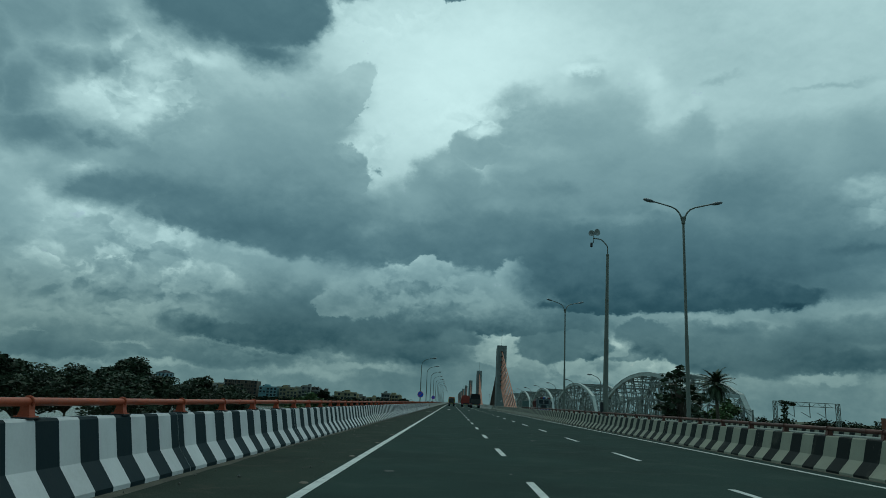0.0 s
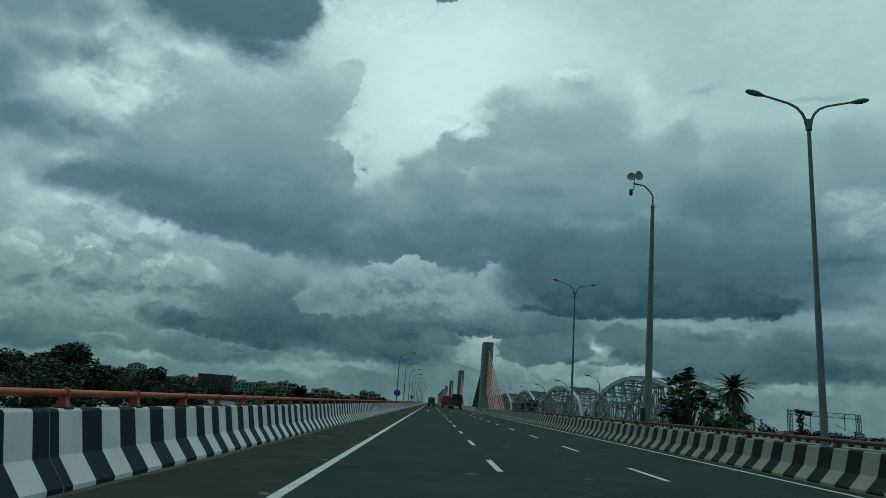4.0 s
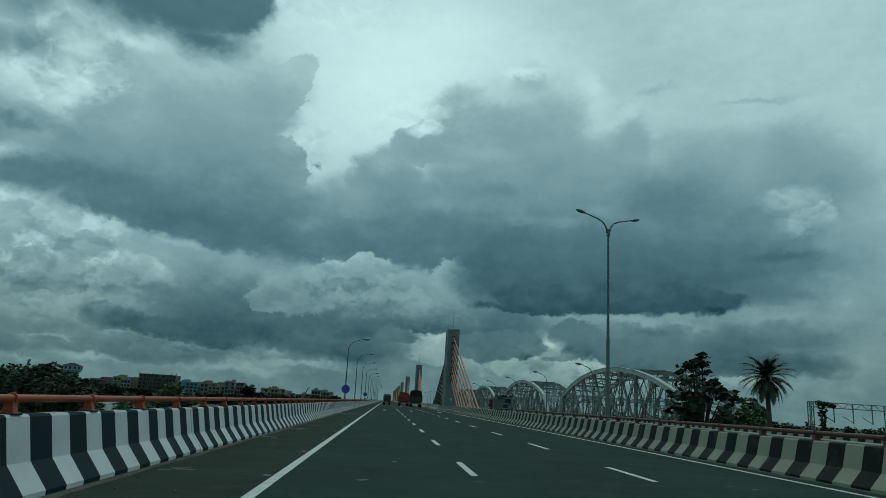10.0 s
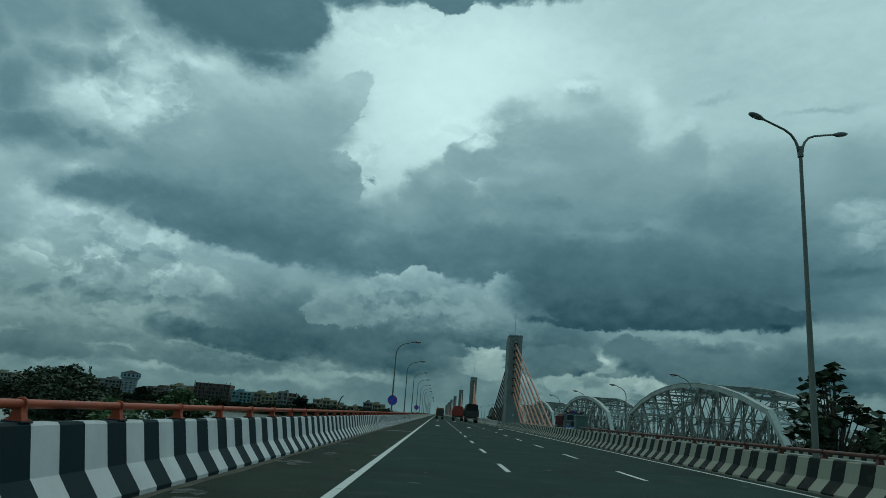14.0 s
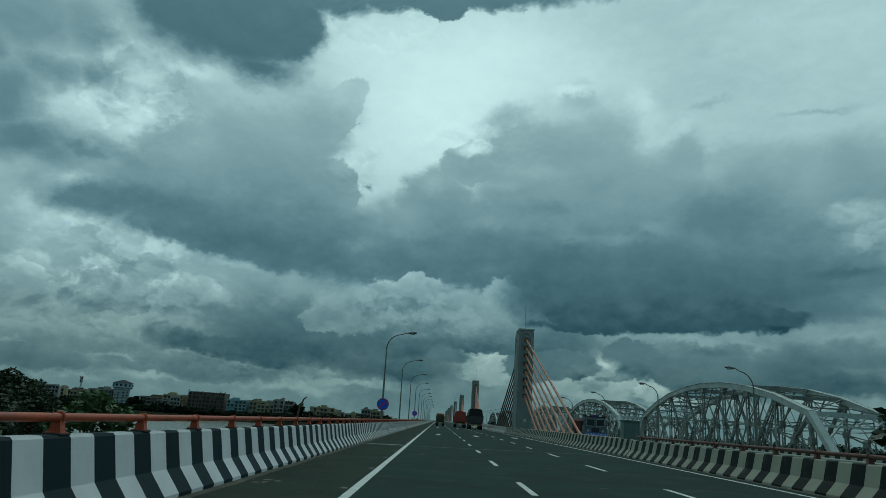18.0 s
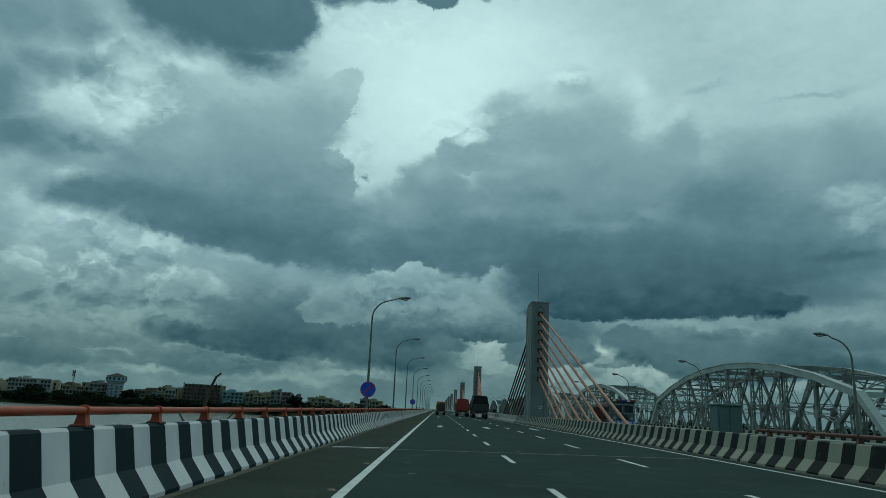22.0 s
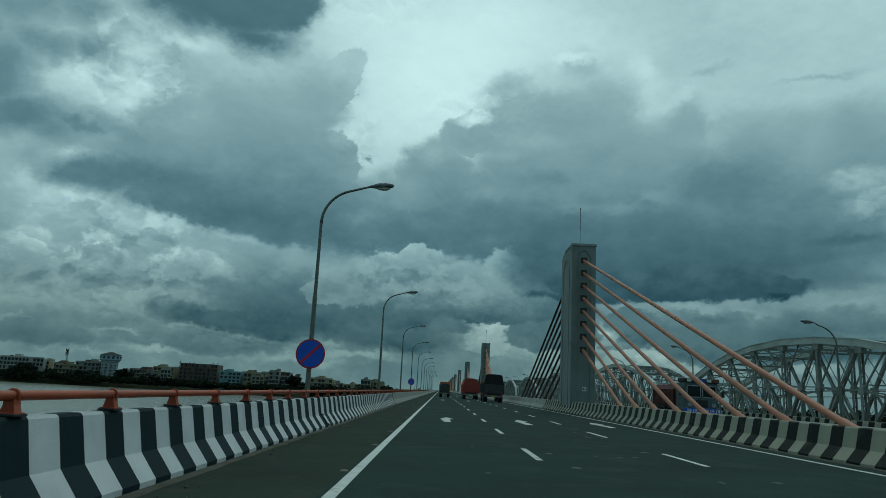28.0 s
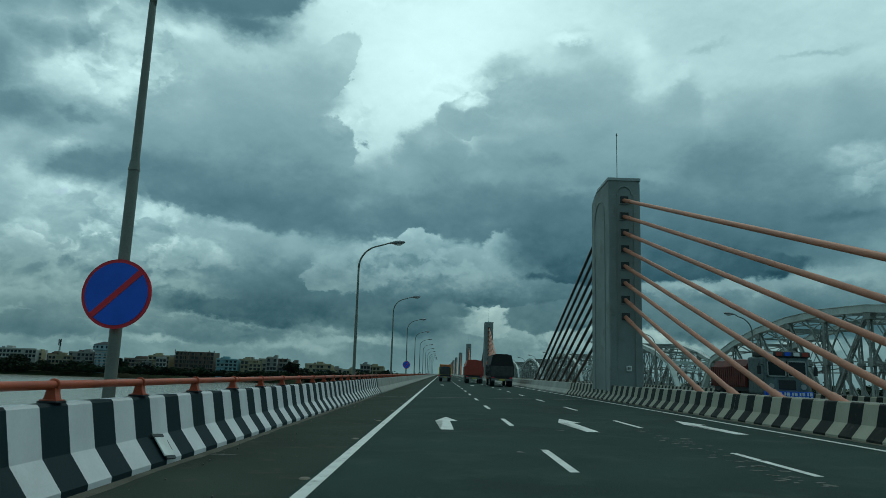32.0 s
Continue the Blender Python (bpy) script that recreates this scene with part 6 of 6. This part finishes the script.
    for s in (-1, 1):
        bm = bmesh.new()
        box(bm, (s * 0.95 - 0.14, -0.14, 0.86), (s * 0.95 + 0.14, -0.06, 0.98), 0.01)
        part("tail_light", bm, M_RED, root)
    bm = bmesh.new()
    box(bm, (-0.3, -0.15, 0.64), (0.3, -0.12, 0.78))
    part("number_plate", bm, M_YELLOW, root)
    for y in (1.2, 2.5, ln + 1.1):
        for s in (-1, 1):
            wheel(root, s * (w / 2 - 0.28), y, 0.5, 0.5 if y < ln else 0.3)
    return root


cargo_truck((6.55, 169.0, deck(6.55)), M_DARK, M_TARP, "dark lorry under a black tarpaulin in the lane", 7.0, 2.45, 3.25, 0, None, M_TGREY)
cargo_truck((4.6, 189.0, deck(4.6)), M_TRED, M_TRED, "red lorry with a loaded body in the lane", 7.0, 2.4, 3.0)
cargo_truck((0.75, 206.0, deck(0.75)), M_YELLOW, M_TBLUE, "small lorry under a blue tarpaulin", 3.4, 1.9, 2.2, 0, None, M_TGREY)
cargo_truck((18.5, 140.0, deck(18.5)), M_TDRED, M_TDRED, "oncoming dull red lorry with a decorated pale cab", 4.7, 2.5, 2.55, 180, M_CABB, None, True)


# ---- dust, litter and wear on the deck ----
def dust_strip(name, x, side, y0, y1, wide, seed, label):
    """Blown sand lying against a barrier foot, with a ragged edge."""
    rnd = random.Random(seed)
    bm = bmesh.new()
    n = int((y1 - y0) / 0.35)
    slow, quick, prev = 0.5, 0.5, None
    for i in range(n + 1):
        slow += (rnd.random() - slow) * 0.10
        quick += (rnd.random() - quick) * 0.6
        w = wide * (0.15 + 1.5 * max(0, slow - 0.28) + 0.35 * quick)
        y = y0 + (y1 - y0) * i / n
        xa, xb, xm = x, x + side * w, x + side * w * 0.5
        row = [bm.verts.new((q, y, deck(q) + dz)) for q, dz in ((xa, 0.012), (xm, 0.006), (xb, 0.002))]
        if prev:
            for k in range(2):
                bm.faces.new((prev[k], prev[k + 1], row[k + 1], row[k]))
        prev = row
    bmesh.ops.recalc_face_normals(bm, faces=bm.faces)
    smooth(bm, 80)
    return tagged(part(name, bm, M_DUST), label, "dust", kind="structure")


dust_strip("dust_left", XL, 1, -8, 135, 0.22, 1, "sandy dust lying along the barrier foot")
dust_strip("dust_right", XM, -1, -8, 85.3, 0.16, 2, "sandy dust lying along the median barrier foot")
dust_strip("dust_right_far", XM + 0.14, -1, 85.5, 140, 0.22, 3, "sandy dust lying along the median barrier foot")

M_STUD = material("worn_stud", (0.17, 0.14, 0.11), 0.8, 0, 0.3, 3.0, 0.3)
M_SCUFF = material("pale_scuff", (0.11, 0.115, 0.10), 0.9, 0, 0.35, 4.0, 0.3, ((0.045, 0.055, 0.05), 0.45, 0.6, 9.0), fine=30.0)
M_STONE = material("litter_stone", (0.16, 0.15, 0.13), 0.9, 0, 0.4, 6.0, 0.3)


def blot(bm, rnd, x, y, rx, ry, z=0.004, n=14):
    """A flat irregular patch on the deck."""
    vs = []
    for k in range(n):
        a = 2 * math.pi * k / n
        r = rnd.uniform(0.6, 1.15)
        px = x + rx * r * math.cos(a)
        vs.append(bm.verts.new((px, y + ry * r * math.sin(a), deck(px) + z)))
    bm.faces.new(vs)


studs = thing("road_studs", "row of worn studs beside the white edge line", "road stud", kind="structure")
rnd = random.Random(6)
stud_me = None
for k in range(-1, 40):
    m_ = Matrix.Translation((-1.47 + rnd.uniform(-0.02, 0.02), 0.38 + 5.005 * k, deck(-1.47)))
    if stud_me is None:
        bm = bmesh.new()
        r0 = [bm.verts.new((0.075 * math.cos(a), 0.085 * math.sin(a), 0.0)) for a in [i * math.pi / 6 for i in range(12)]]
        r1 = [bm.verts.new((0.05 * math.cos(a), 0.06 * math.sin(a), 0.016)) for a in [i * math.pi / 6 for i in range(12)]]
        for i in range(12):
            bm.faces.new((r0[i], r0[(i + 1) % 12], r1[(i + 1) % 12], r1[i]))
        bm.faces.new(r1)
        ob = part("stud", bm, M_STUD, studs)
        ob.matrix_basis, stud_me = m_, ob.data
    else:
        share("stud", stud_me, studs, m_)

# pale scuffs: a trail beside a lane line, and stray ones along the road and shoulder
rnd = random.Random(12)
bm = bmesh.new()
for _ in range(70):
    u = rnd.random() ** 1.2
    blot(bm, rnd, 4.75 + rnd.gauss(0, 0.16) + 0.35 * u, 105.5 + 9.0 * u + rnd.gauss(0, 0.3), rnd.uniform(0.02, 0.10), rnd.uniform(0.02, 0.09))
for _ in range(60):
    blot(bm, rnd, rnd.uniform(-1.0, 8.2), rnd.uniform(4, 130), rnd.uniform(0.03, 0.13), rnd.uniform(0.03, 0.16))
for xs, ys_, rx, ry in ((-3.2, 107.7, 0.22, 0.10), (-3.0, 50.5, 0.35, 0.5), (-2.95, 56.3, 0.4, 0.6), (-2.7, 60.5, 0.3, 0.5), (-3.0, 66.0, 0.3, 0.4), (-2.8, 33.0, 0.3, 0.4), (-3.0, 41.0, 0.4, 0.3)):
    for _ in range(5):
        blot(bm, rnd, xs + rnd.gauss(0, rx * 0.5), ys_ + rnd.gauss(0, ry * 0.5), rx * rnd.uniform(0.2, 0.6), ry * rnd.uniform(0.2, 0.6))
tagged(part("road_scuffs", bm, M_SCUFF), "pale scuffs and dried mud on the asphalt", "road scuff", kind="structure")

# loose stones and litter
rnd = random.Random(15)
bm = bmesh.new()
for i in range(260):
    edge = rnd.random() < 0.7
    x = XL + abs(rnd.gauss(0.1, 0.3)) + 0.04 if edge else rnd.uniform(-3.2, -1.6)
    y = rnd.uniform(2, 132)
    r = rnd.uniform(0.006, 0.018) * (1.5 if edge and rnd.random() < 0.08 else 1)
    q = bmesh.ops.create_icosphere(bm, subdivisions=1, radius=r)
    mt_ = Matrix.Translation((x, y, deck(x) + 0.01 + r * 0.4)) @ Euler((rnd.random() * 3, rnd.random() * 3, rnd.random() * 3)).to_matrix().to_4x4() @ Matrix.Diagonal((1, rnd.uniform(0.6, 1.6), rnd.uniform(0.5, 0.9), 1))
    bmesh.ops.transform(bm, matrix=mt_, verts=q["verts"])
tagged(part("loose_stones", bm, M_STONE), "small stones and grit scattered on the shoulder", "stones", kind="stuff")


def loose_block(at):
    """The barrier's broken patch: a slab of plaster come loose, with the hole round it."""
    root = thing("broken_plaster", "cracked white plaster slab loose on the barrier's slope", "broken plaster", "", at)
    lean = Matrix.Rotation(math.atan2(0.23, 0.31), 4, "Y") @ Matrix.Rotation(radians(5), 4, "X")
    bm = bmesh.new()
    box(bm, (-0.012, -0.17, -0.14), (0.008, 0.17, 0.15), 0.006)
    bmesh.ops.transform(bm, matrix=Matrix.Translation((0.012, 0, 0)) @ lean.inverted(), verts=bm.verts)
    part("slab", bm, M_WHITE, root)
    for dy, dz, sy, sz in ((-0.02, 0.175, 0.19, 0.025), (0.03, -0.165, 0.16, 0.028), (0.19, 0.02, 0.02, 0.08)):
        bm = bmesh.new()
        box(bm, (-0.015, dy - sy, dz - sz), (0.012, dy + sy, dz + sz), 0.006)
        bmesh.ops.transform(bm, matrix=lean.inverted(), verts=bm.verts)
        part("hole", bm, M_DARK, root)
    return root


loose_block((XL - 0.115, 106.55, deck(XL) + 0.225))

# creeper hanging from the near railway gantry
rnd = random.Random(21)
creeper = thing("creeper", "dark creeper hanging from the railway gantry", "creeper", "", (50.6, 106.8, -3.0))
bm = bmesh.new()
for k in range(9):
    leaf_cards(bm, rnd, (0.9 + 0.25 * k, 0.0, 6.9 - 0.03 * k), (0.35, 0.3, 0.3), 40, 0.16)
for k in range(12):
    leaf_cards(bm, rnd, (1.4 + rnd.uniform(-0.25, 0.25), 0.0, 6.5 - 0.42 * k), (0.5 - 0.02 * k, 0.35, 0.35), 55, 0.17)
part("leaves", bm, M_LEAF, creeper)
bm = bmesh.new()
tube(bm, [(1.3, 0, 0), (1.45, 0, 2.5), (1.35, 0, 5), (1.6, 0, 6.9)], 0.05, 6)
part("stem", bm, M_BARK, creeper)
